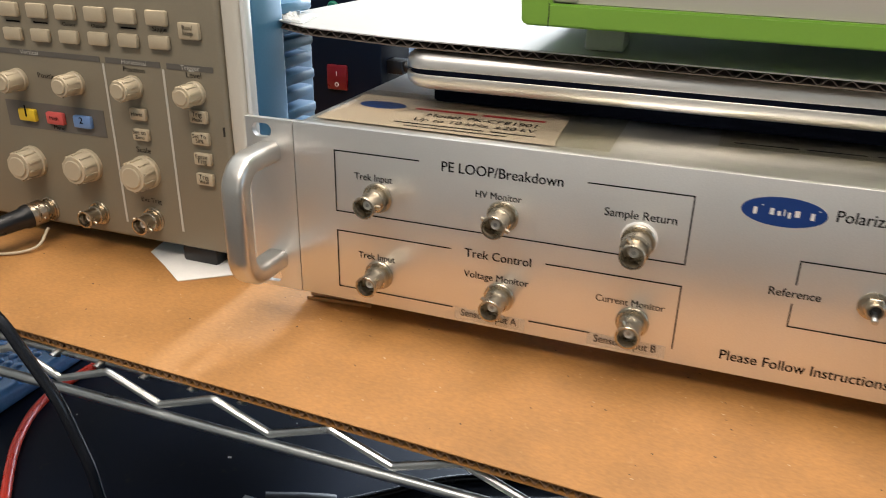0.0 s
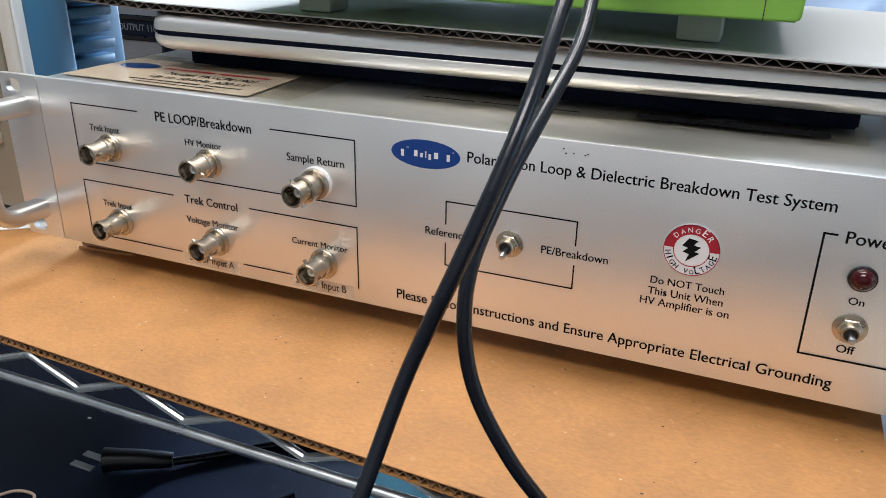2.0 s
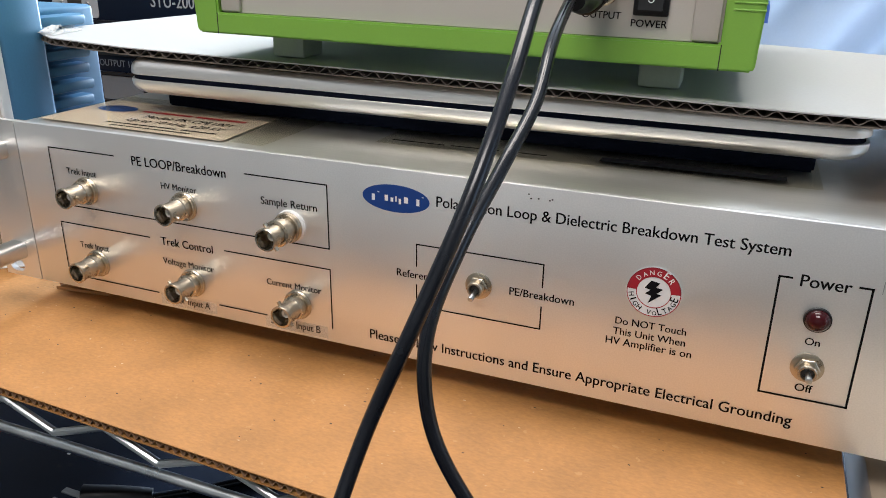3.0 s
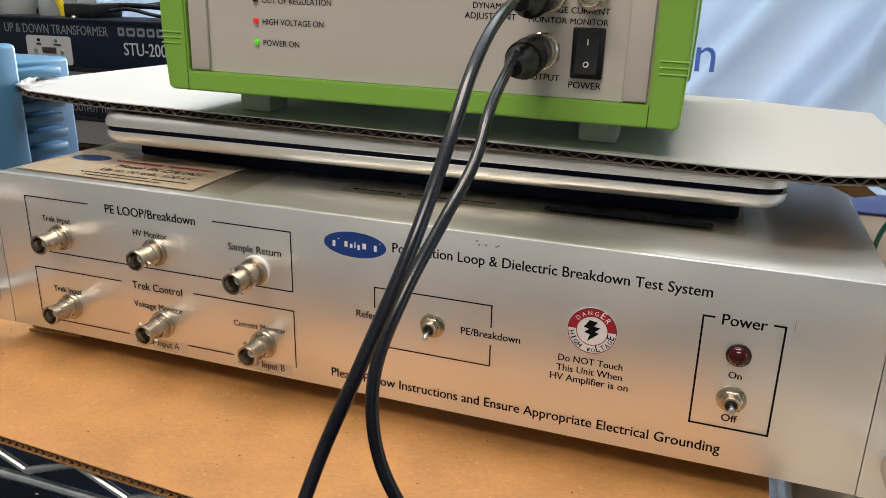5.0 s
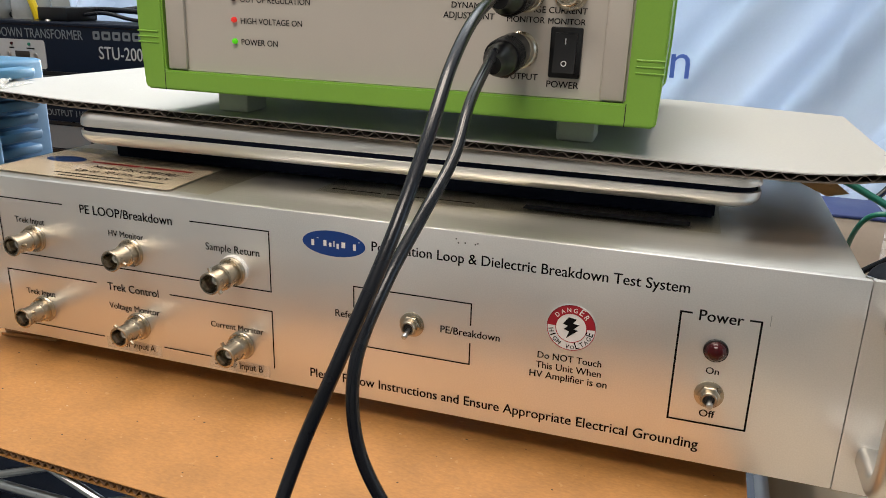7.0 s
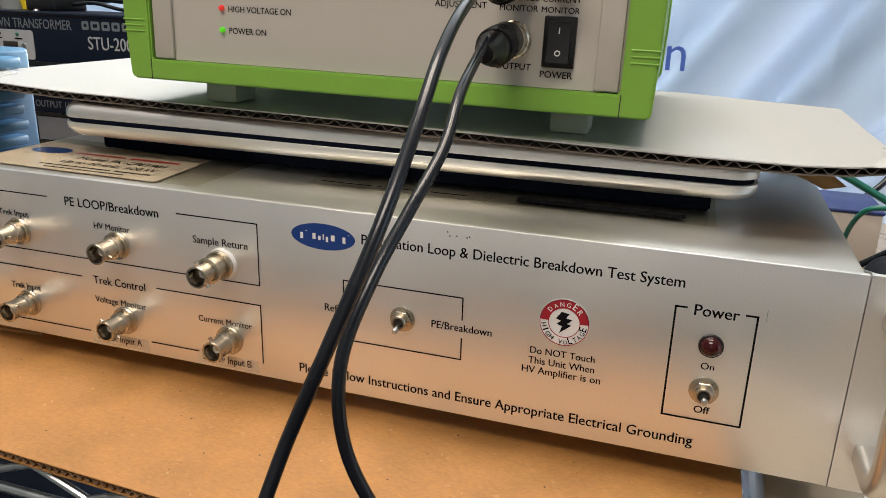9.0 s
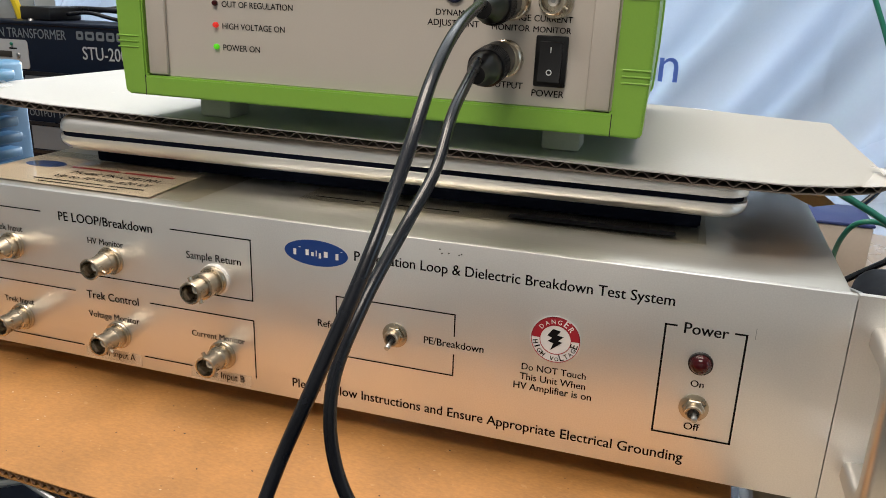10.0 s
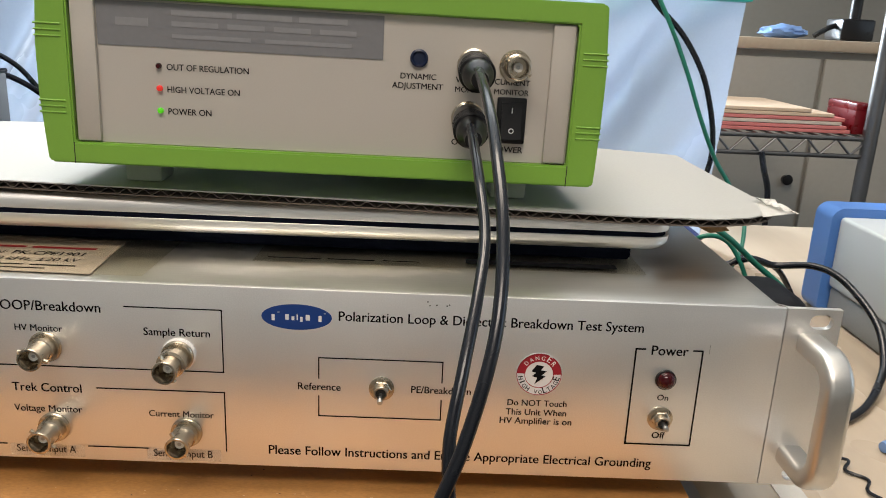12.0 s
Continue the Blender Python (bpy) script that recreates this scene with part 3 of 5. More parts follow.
def bnc(parent, x, y, z, stretch=1.0, spin=0.0):
    j = piece("bnc_jack", jack_me, parent, (x, y, z))
    for nm, me in (("hex_nut", nut_me), ("insulator", core_me), ("contact", pin_me)):
        piece(nm, me, j, (0, 0, 0))
    for s in (1, -1):
        lug = piece("bayonet_lug", lug_me, j, (0, -0.0132, 0))
        lug.rotation_euler = (0, radians(spin + (180 if s < 0 else 0)), 0)
    j.scale = (1, stretch, 1)
    return j


for jx, jz, sp in ((-0.1724, 0.0684, 0), (-0.1120, 0.0684, 20), (-0.1722, 0.0290, -35), (-0.1118, 0.0286, 40), (-0.0514, 0.0283, 60)):
    bnc(unit, jx, -0.0001, jz, 0.86, sp)
part("white_washer", lathe([(0, 0), (0.0076, 0), (0.0076, 0.0010), (0.0070, 0.0016), (0, 0.0020)], (-0.0530, 0, 0.0672)), PTFE, unit)
sj = bnc(unit, -0.0530, -0.0020, 0.0672, 1.05, 65)
part("grip_ring", lathe([(0.0050, 0.0060), (0.0062, 0.0064), (0.0062, 0.0100), (0.0050, 0.0104)], (-0.0530, -0.002, 0.0672)), NICKEL, unit)


def toggle(x, z, tip):
    t = part("toggle_switch", lathe([(0, 0), (0.0058, 0), (0.0058, 0.0006), (0.0052, 0.0008), (0.0034, 0.0008), (0.0034, 0.0054), (0.0031, 0.0058), (0.0024, 0.0058),
                                     (0.0022, 0.0040), (0, 0.0040)], (x, 0, z)), NICKEL, unit, "chrome toggle switch")
    part("hex_nut", lathe([(0.0034, 0.0010), (0.0044, 0.0009), (0.0045, 0.0020), (0.0041, 0.0024), (0.0034, 0.0026)], (x, 0, z), seg=6), NICKEL, t)
    part("bore", lathe([(0, 0), (0.0022, 0), (0.0022, 0.0003), (0, 0.0003)], (x, -0.0041, z), seg=16), RECESS_SHADE, t)
    part("lever", lathe([(0, 0.0042), (0.0009, 0.0042), (0.0009, 0.0062), (0.0013, 0.0092), (0.0011, 0.0101), (0, 0.0105)], (x, 0, z), tip, 14), CHROME, t)


toggle(0.0376, 0.0540, (-0.02, -1, -0.25))
toggle(0.1655, 0.0442, (0.04, -1, -0.04))
led = part("power_led", lathe([(0, 0), (0.0042, 0), (0.0042, 0.0010), (0.0038, 0.0022), (0.0028, 0.0036), (0.0014, 0.0043), (0, 0.0045)], (0.1657, 0, 0.0637)), LED_RED_OFF, unit, "dark red power lamp lens")
part("bezel", lathe([(0.0042, 0), (0.0048, 0), (0.0047, 0.0010), (0.0042, 0.0012)], (0.1657, 0, 0.0637)), BLACK, led)
# scratches and specks on the panel
lines(unit, [(0.1838, 0.0770, 0.1838, 0.0815)], YP, 0.0002, STEEL, "scratch")
for sx, sz in ((0.058, 0.0948), (0.061, 0.0951), (0.0655, 0.0949), (0.0665, 0.0954), (0.057, 0.0965)):
    part("speck", slab(ellipse(sx, sz, 0.0004, 0.0003, 8), YP, YP + 0.00004), BROWN_INK, unit, smooth=False)

# top label and taped notice
ZT = 0.1003
lab = part("paper_label", slab([(-0.2085, 0.0105), (-0.0935, 0.0085), (-0.0975, 0.0610), (-0.2095, 0.0660)], ZT - 0.0002, ZT, plane="xy"), PAPER, unit, "white paper label with a blue oval and black text", smooth=False)
part("oval_mark", slab(ellipse(-0.190, 0.046, 0.0125, 0.0070), ZT + 0.0001, ZT + 0.00015, plane="xy"), BLUE_INK, lab, smooth=False)
words("Model: PK-CPE1901", -0.162, -0.108, 0.0330, ZT + 0.0002, INK, lab, 1.15, "xy")
words("Up to 10 kHz, ±20 kV", -0.165, -0.106, 0.0238, ZT + 0.0002, INK, lab, 1.15, "xy")
bars(lab, [(-0.172, -0.128, 0.0175, 0.0190), (-0.125, -0.104, 0.0175, 0.0190), (-0.165, -0.116, 0.0130, 0.0142)], ZT + 0.0001, INK, "xy", "print_bar")
bars(lab, [(-0.172, -0.140, 0.0440, 0.0468), (-0.137, -0.106, 0.0440, 0.0468)], ZT + 0.0001, RED_INK, "xy", "print_bar")
part("clear_tape", slab([(-0.2100, 0.0075), (-0.070, 0.0070), (-0.070, 0.075), (-0.2100, 0.075)], ZT + 0.0004, ZT + 0.00045, plane="xy"), FILM, unit, smooth=False)
nt = part("taped_notice", slab([(-0.028, 0.0370), (0.1630, 0.0400), (0.1620, 0.110), (-0.028, 0.110)], ZT, ZT + 0.0003, plane="xy"), FILM, unit, "clear taped notice with black print and a painted dark reflection", smooth=False)
# the last, widest bar paints a dark reflection in ink; the rest is print
bars(nt, [(-0.022, 0.004, 0.0425, 0.0440), (0.007, 0.030, 0.0430, 0.0445), (0.034, 0.052, 0.0436, 0.0450), (0.075, 0.150, 0.0455, 0.0525)], ZT + 0.0005, INK, "xy", "print_bar")
for fx in (-0.17, 0.17):
    for fy in (0.03, 0.25):
        part("rubber_foot", lathe([(0, 0), (0.007, 0), (0.008, 0.0128), (0, 0.0128)], (fx, fy, 0.0002), (0, 0, 1), 18), BLACK, unit)

pad = thing("cardboard_strip", "folded brown cardboard strip under the test unit", "cardboard", (-0.16, 0.03, 0))
for k in range(3):
    part("layer", slab([(-0.2205 + 0.002 * k, 0.012 + 0.001 * k), (-0.185, 0.016), (-0.185, 0.09), (-0.219, 0.09)], 0.0004 + 0.0026 * k, 0.0022 + 0.0026 * k, plane="xy"), KRAFT_RAW if k % 2 else KRAFT, pad, smooth=False)

# ---- laptop and what it lies on ----
foam = thing("foam_pad", "thin black foam pad under the closed laptop", "pad", (0, 0.15, 0.1))
wedge = slab([(-0.1690, 0.1011), (0.160, 0.1011), (0.160, 0.1078), (-0.1690, 0.1103)], 0.062, 0.268)
bmesh.ops.bevel(wedge, geom=[e for e in wedge.edges if len(e.link_faces) == 2 and e.calc_face_angle(0) > 0.6], offset=0.001, segments=2, affect="EDGES")
part("foam", wedge, FOAM, foam)

STACK = Matrix.Translation((0.0005, 0.046, 0.1105)) @ Matrix.Rotation(radians(2.2), 4, "Z") @ Matrix.Rotation(radians(0.45), 4, "Y")
laptop = thing("laptop", "closed silver aluminium laptop with rounded edges", "laptop", m=STACK)


def shell(z0, z1, rlow, rhigh, hw=0.1785, depth=0.245, rc=0.012):
    """Rounded-rectangle shell whose lower and upper edges are rolled."""
    bm = bmesh.new()
    rings = []
    levels = []
    for k in range(7):
        a = radians(90 * k / 6)
        levels.append((z0 + rlow[1] * (1 - math.cos(a)), rlow[0] * (1 - math.sin(a))))
    for k in range(7):
        a = radians(90 * k / 6)
        levels.append((z1 - rhigh[1] * (1 - math.sin(a)), rhigh[0] * (1 - math.cos(a))))
    for z, ins in levels:
        rings.append([bm.verts.new((x, y, z)) for x, y in rounded(-hw + ins, hw - ins, ins, depth - ins, max(rc - ins * 0.5, 0.003), 6)])
    m = len(rings[0])
    for a, b in zip(rings, rings[1:]):
        for k in range(m):
            bm.faces.new((a[k], a[(k + 1) % m], b[(k + 1) % m], b[k]))
    bm.faces.new(rings[0][::-1])
    bm.faces.new(rings[-1])
    return bm


part("base", shell(-0.0012, 0.0070, (0.008, 0.0062), (0.0006, 0.0005)), LAPTOP_ALU, laptop)
# solid strip in black, standing in for shade between lid and base
part("seam", shell(0.0069, 0.0093, (0.0003, 0.0002), (0.0003, 0.0002), 0.1768, 0.243), FOAM, laptop, "black strip with the lid gap's shade in its colour")
part("lid", shell(0.0092, 0.0172, (0.0006, 0.0005), (0.0055, 0.0058)), LAPTOP_ALU, laptop)

# ---- upper board ----
CARD = Matrix.Translation((0, 0, 0.1322)) @ Matrix.Rotation(radians(0.75), 4, "Y")
card = thing("white_cardboard", "white-faced corrugated cardboard lying on the laptop", "cardboard", m=CARD)
cedge = [(-0.258, 0.063), (-0.236, 0.050), (-0.179, 0.0415), (-0.10, 0.0405), (-0.021, 0.0405), (0.086, 0.0385), (0.15, 0.0365), (0.192, 0.0395), (0.212, 0.047), (0.226, 0.058), (0.2350, 0.072)]
cout = cedge + [(0.2335, 0.15), (0.233, 0.241), (0.184, 0.252), (0.142, 0.262), (0.0, 0.262), (-0.2, 0.235), (-0.262, 0.219), (-0.268, 0.107)]
part("top_liner", slab(cout, -0.0006, 0.0, plane="xy"), WHITE_LINER, card, "off-white paper face", smooth=False)
part("bottom_liner", slab(cout, -0.0040, -0.0035, plane="xy"), CARD_SHADED, card, smooth=False)
corrugated(card, cedge, lambda x: -0.0021, 0.0003, 0.0082, 0.05, 0.0041, CARD_SHADED)
part("core", slab([(x * 0.985, y + 0.02) for x, y in cedge] + [(0.228, 0.235), (-0.258, 0.212)], -0.0033, -0.0008, plane="xy"), CARD_SHADED, card, smooth=False)
part("torn_tape", slab([(0.219, 0.048), (0.240, 0.060), (0.2375, 0.088), (0.230, 0.083)], 0.0003, 0.0006, plane="xy"), CLEAR_TAPE, card, "frayed clear tape at the corner", smooth=False)
part("torn_tape", slab([(-0.262, 0.062), (-0.240, 0.056), (-0.248, 0.085), (-0.270, 0.100)], 0.0003, 0.0007, plane="xy"), CLEAR_TAPE, card, smooth=False)
bm = bmesh.new()
fv = [bm.verts.new(p) for p in ((0.178, 0.078, -0.0045), (0.203, 0.068, -0.0045), (0.2165, 0.080, -0.0150), (0.2085, 0.086, -0.0185))]
bm.faces.new(fv)
bmesh.ops.solidify(bm, geom=bm.faces[:], thickness=0.0004)
part("tape_flap", bm, TAPE, card, "brown packing tape flap", smooth=False)


def crumple(cx, cy, lx, ly, turn, seed):
    """A crushed scrap of clear tape."""
    bm = bmesh.new()
    rows = [[bm.verts.new((cx + (i / 9 - 0.5) * lx * math.cos(turn) - (j / 4 - 0.5) * ly * math.sin(turn),
                           cy + (i / 9 - 0.5) * lx * math.sin(turn) + (j / 4 - 0.5) * ly * math.cos(turn),
                           0.0012 + 0.0045 * abs(noise.noise((i * 0.9, j * 0.9, seed)))))for i in range(10)] for j in range(5)]
    for a, b in zip(rows, rows[1:]):
        for i in range(9):
            bm.faces.new((a[i], a[i + 1], b[i + 1], b[i]))
    bmesh.ops.solidify(bm, geom=bm.faces[:], thickness=0.0002)
    part("crushed_tape", bm, CLEAR_TAPE, card, "crumpled clear tape", smooth=False)


crumple(0.2345, 0.072, 0.034, 0.007, 1.75, 1.0)
crumple(-0.256, 0.070, 0.030, 0.008, 2.2, 5.0)

# ---- green amplifier ----
AMP = Matrix.Translation((0.0072, 0.034, 0.1450)) @ Matrix.Rotation(radians(2.0), 4, "Z") @ Matrix.Rotation(radians(0.75), 4, "Y")
amp = thing("amplifier", "green-framed high voltage amplifier with grey front panel", "amplifier", m=AMP)
H = 0.0818


def silhouette(grow=0.0):
    g = grow
    return [(-0.1215 + g, g), (0.1232 - g, g), (0.1242 - g, 0.002 + g), (0.1250 - g, 0.030), (0.1250 - g, H - 0.030), (0.1230 - g, H - 0.002 - g), (0.1215 - g, H - g),
            (-0.1215 + g, H - g), (-0.1230 + g, H - 0.002 - g), (-0.1250 + g, H - 0.030), (-0.1250 + g, 0.030), (-0.1230 + g, 0.002 + g)]


hole = [(-0.1108, 0.0095), (0.1108, 0.0095), (0.1108, H - 0.0095), (-0.1108, H - 0.0095)]
bezel_bm = slab(silhouette(), -0.0035, 0.02, holes=[hole])
bmesh.ops.bevel(bezel_bm, geom=[e for e in bezel_bm.edges if len(e.link_faces) == 2 and e.calc_face_angle(0) > 0.6], offset=0.0008, segments=2, affect="EDGES")
part("bezel", bezel_bm, GREEN, amp, "lime green plastic frame")
part("housing", slab(silhouette(0.0012), 0.0205, 0.185), GREEN, amp)
part("back_bezel", slab(silhouette(), 0.185, 0.195), GREEN, amp)
for s in (-1, 1):
    for zc in (0.0250, H - 0.0242):
        for k in (-1, 0, 1):
            part("ridge", box(s * 0.1135 - (0.0 if s > 0 else 0.0116), s * 0.1135 + (0.0116 if s > 0 else 0.0), -0.0040, 0.02, zc + k * 0.0026 - 0.0004, zc + k * 0.0026 + 0.0004, 0.0003, 1), GREEN, amp)
    part("seam", box(s * 0.1112 - 0.0002, s * 0.1112 + 0.0002, -0.00358, -0.0034, 0.0, 0.0095), RECESS_SHADE, amp)
part("panel", box(-0.1106, 0.1106, 0.0, 0.004, 0.0097, H - 0.0097), FACE, amp, "warm grey front panel")
for s in (-1, 1):
    a, b = (0.0997, 0.1098) if s > 0 else (-0.1098, -0.0997)
    part("trim_strip", box(a, b, -0.0022, 0.0, 0.0102, H - 0.0100, 0.0008), TRIM, amp)
for x in (-0.0898, 0.0882):
    for y in (0.022, 0.165):
        part("foot", box(x - 0.0088, x + 0.0088, y, y + 0.020, -0.0126, -0.0002, 0.0015), RUBBER, amp)


def apos(x, z):
    """From the upright plan to the amplifier's own front."""
    return x - 0.0072, z - 0.1450 + 0.0135 * (x - 0.0072)


def atext(text, xa, xb, z, tall=1.0):
    u, w = apos((xa + xb) / 2, z)
    words(text, u - (xb - xa) / 2, u + (xb - xa) / 2, w, -0.00015, INK, amp, tall)


atext("OUT OF REGULATION", -0.0630, -0.0272, 0.1886, 1.08)
atext("HIGH VOLTAGE ON", -0.0630, -0.0313, 0.1789, 1.08)
atext("POWER ON", -0.0630, -0.0440, 0.1693, 1.08)
atext("DYNAMIC", 0.0400, 0.0560, 0.1893)
atext("ADJUSTMENT", 0.0364, 0.0592, 0.1850)
atext("VOLTAGE", 0.0648, 0.0812, 0.1885)
atext("MONITOR", 0.0648, 0.0810, 0.1843)
atext("CURRENT", 0.0825, 0.0985, 0.1883)
atext("MONITOR", 0.0825, 0.0982, 0.1840)
atext("OUTPUT", 0.0645, 0.0797, 0.1605)
atext("POWER", 0.0838, 0.0975, 0.1578)
u, w = apos(-0.030, 0.2075)
npl = part("name_strip", slab([(u - 0.062, w - 0.0095), (u + 0.062, w - 0.0095), (u + 0.062, w + 0.0092), (u - 0.062, w + 0.0092)], -0.0004, -0.0001), NAMEPLATE, amp, "dark grey name strip with pale print", smooth=False)
for xa, xb, za, zb in ((-0.030, -0.004, 0.0042, 0.0066), (-0.002, 0.022, 0.0042, 0.0066), (0.025, 0.046, 0.0042, 0.0066), (-0.030, -0.010, -0.0004, 0.0018), (-0.006, 0.010, -0.0004, 0.0018),
                       (0.014, 0.030, -0.0004, 0.0018), (0.034, 0.050, -0.0004, 0.0018), (-0.030, 0.004, -0.0054, -0.0036), (0.010, 0.048, -0.0054, -0.0036), (-0.054, -0.040, -0.001, 0.0024)):
    part("print_bar", slab([(u + xa, w + za), (u + xb, w + za), (u + xb, w + zb), (u + xa, w + zb)], -0.0006, -0.0005), NAME_INK, npl, smooth=False)
for z, mt, lb in ((0.1905, LED_RED_OFF, "unlit dark red lamp"), (0.1808, LED_RED, "lit red lamp"), (0.1710, LED_GREEN, "lit green lamp")):
    u, w = apos(-0.0663, z)
    part("indicator_lamp", lathe([(0, 0), (0.0013, 0), (0.0013, 0.0010), (0.0009, 0.0018), (0, 0.0021)], (u, 0, w), seg=18), mt, amp, lb)
u, w = apos(0.0480, 0.1985)
kn = part("trim_hole", lathe([(0, 0), (0.0040, 0), (0.0040, 0.0012), (0.0032, 0.0016), (0.0024, 0.0006), (0, 0.0006)], (u, 0, w)), HOLE_BLUE, amp, "recessed dark blue adjustment screw")
u, w = apos(0.0912, 0.1967)
bnc(amp, u, 0, w, 0.8, 30)
u, w = apos(0.0910, 0.1725)
sw = part("rocker_switch", box(u - 0.0068, u + 0.0068, -0.0018, 0.0, w - 0.0105, w + 0.0105, 0.0008), BLACK, amp, "black power rocker switch")
rk = slab([(-0.0018, w - 0.0082), (-0.0052, w - 0.0080), (-0.0030, w), (-0.0024, w + 0.0080), (-0.0018, w + 0.0082)], u - 0.0046, u + 0.0046, plane="yz")
part("rocker", rk, BLACK, sw)
part("on_mark", box(u - 0.0002, u + 0.0002, -0.0036, -0.0030, w + 0.0036, w + 0.0060), WHITE_INK, sw)
ringm = lathe([(0.0008, 0), (0.0012, 0), (0.0012, 0.0006), (0.0008, 0.0006)], (u, -0.0040, w - 0.0042), seg=18)
part("off_mark", ringm, WHITE_INK, sw)
for cx, cz in ((0.0728, 0.1960), (0.0715, 0.1728)):
    u, w = apos(cx, cz)
    part("cable_socket", lathe([(0, 0), (0.0078, 0), (0.0078, 0.0012), (0.0070, 0.0016), (0.0070, 0.0030), (0.0074, 0.0034), (0.0070, 0.0038), (0.0074, 0.0046), (0.0070, 0.0050), (0.0070, 0.0100), (0.0056, 0.0105), (0, 0.0105)], (u, 0, w)), NICKEL, amp, "nickel panel socket")


# ---- signal cables ----
PLUG = [(0, 0), (0.0068, 0), (0.0072, 0.0010), (0.0072, 0.0100), (0.0066, 0.0108), (0.0066, 0.0235), (0.0060, 0.0280), (0.0040, 0.0305), (0.0034, 0.0370), (0, 0.0375)]


def signal_cable(points, plug_at, way, label):
    c = thing("signal_cable", label, "cable", points[0], group="signal cables")
    pl = part("plug", lathe(PLUG, plug_at, way), BLACK, c, "black ribbed plug")
    for k in range(6):
        a = Vector(way).normalized() * (0.0115 + 0.0018 * k)
        part("rib", lathe([(0.0070, 0), (0.0076, 0.0003), (0.0076, 0.0008), (0.0070, 0.0011)], Vector(plug_at) + a, way), BLACK, pl)
    part("lead", tube(spline(points), 0.0020), CABLE, c)
    return c


signal_cable([(0.0732, -0.0060, 0.1965), (0.0752, -0.0455, 0.1881), (0.0768, -0.075, 0.1752), (0.0782, -0.1005, 0.1558), (0.0761, -0.1216, 0.1325), (0.0684, -0.1346, 0.1056),
              (0.0581, -0.1401, 0.0775), (0.0523, -0.1524, 0.0504), (0.0484, -0.1701, 0.0251), (0.0464, -0.1915, 0.0022), (0.0461, -0.21, -0.025), (0.047, -0.22, -0.08), (0.05, -0.21, -0.15), (0.06, -0.15, -0.205), (0.10, -0.05, -0.2195), (0.2, 0.05, -0.2195)],
             (0.0730, 0.0250, 0.1962), (0.02, -1, -0.08), "black signal cable plugged into the upper amplifier socket")
signal_cable([(0.0714, -0.0060, 0.1742), (0.0737, -0.043, 0.1606), (0.0754, -0.0658, 0.1452), (0.0728, -0.0872, 0.1309), (0.0685, -0.1062, 0.1143), (0.0648, -0.1196, 0.0936),
              (0.0679, -0.1239, 0.0703), (0.0786, -0.1223, 0.0473), (0.0913, -0.1160, 0.0257), (0.103, -0.1100, 0.005), (0.112, -0.108, -0.02), (0.12, -0.108, -0.07), (0.125, -0.10, -0.15), (0.14, -0.04, -0.21), (0.2, 0.02, -0.2195), (0.3, 0.05, -0.2195)],
             (0.0717, 0.0250, 0.1735), (0.02, -1, -0.10), "black signal cable plugged into the output socket")

# ---- oscilloscope ----
scope = thing("oscilloscope", "beige bench oscilloscope with knobs, keys and blue case", "oscilloscope", (-0.42, 0.08, 0))
SF = 0.0260
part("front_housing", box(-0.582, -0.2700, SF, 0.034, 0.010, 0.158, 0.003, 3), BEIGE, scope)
part("front_edge", box(-0.2699, -0.2592, SF + 0.0008, 0.0345, 0.008, 0.160, 0.003, 3), BEIGE_LIT_EDGE, scope, "beige moulded edge with window light in its colour")
part("side_frame", box(-0.2591, -0.2562, SF + 0.0025, 0.0345, 0.008, 0.160, 0.001, 2), SCOPE_WHITE, scope, "pale grey side frame")
part("case", box(-0.580, -0.2570, 0.0347, 0.066, 0.008, 0.160, 0.003, 3), SCOPE_BLUE, scope, "blue plastic rear case")
part("rear_case", box(-0.575, -0.2700, 0.0660, 0.118, 0.012, 0.148, 0.003, 3), SCOPE_BLUE, scope)
for k in range(13):
    z = 0.020 + 0.0098 * k
    part("cooling_fin", box(-0.285, -0.2590 - 0.002 * (k % 2), 0.0662, 0.100, z, z + 0.0062, 0.0018, 2), SCOPE_BLUE, scope)
for x in (-0.54, -0.30):
    part("foot", box(x - 0.012, x + 0.012, 0.028, 0.06, 0.0003, 0.0102, 0.002), BLACK, scope)
for x in (-0.347, -0.3075):
    part("divider", slab([(x - 0.0007, 0.020), (x + 0.0007, 0.020), (x + 0.0007, 0.112), (x - 0.0007, 0.112)], SF - 0.0003, SF - 0.0001), BEIGE_LINE, scope, smooth=False)
for xa, xb in ((-0.428, -0.349), (-0.345, -0.309), (-0.305, -0.276)):
    part("heading_band", slab([(xa, 0.1125), (xb, 0.1125), (xb, 0.1155), (xa, 0.1155)], SF - 0.0003, SF - 0.0001), BEIGE_DARK, scope, smooth=False)
part("button_field", slab([(-0.424, 0.070), (-0.352, 0.070), (-0.352, 0.0855), (-0.424, 0.0855)], SF - 0.0003, SF - 0.0001), BEIGE_DARK, scope, smooth=False)


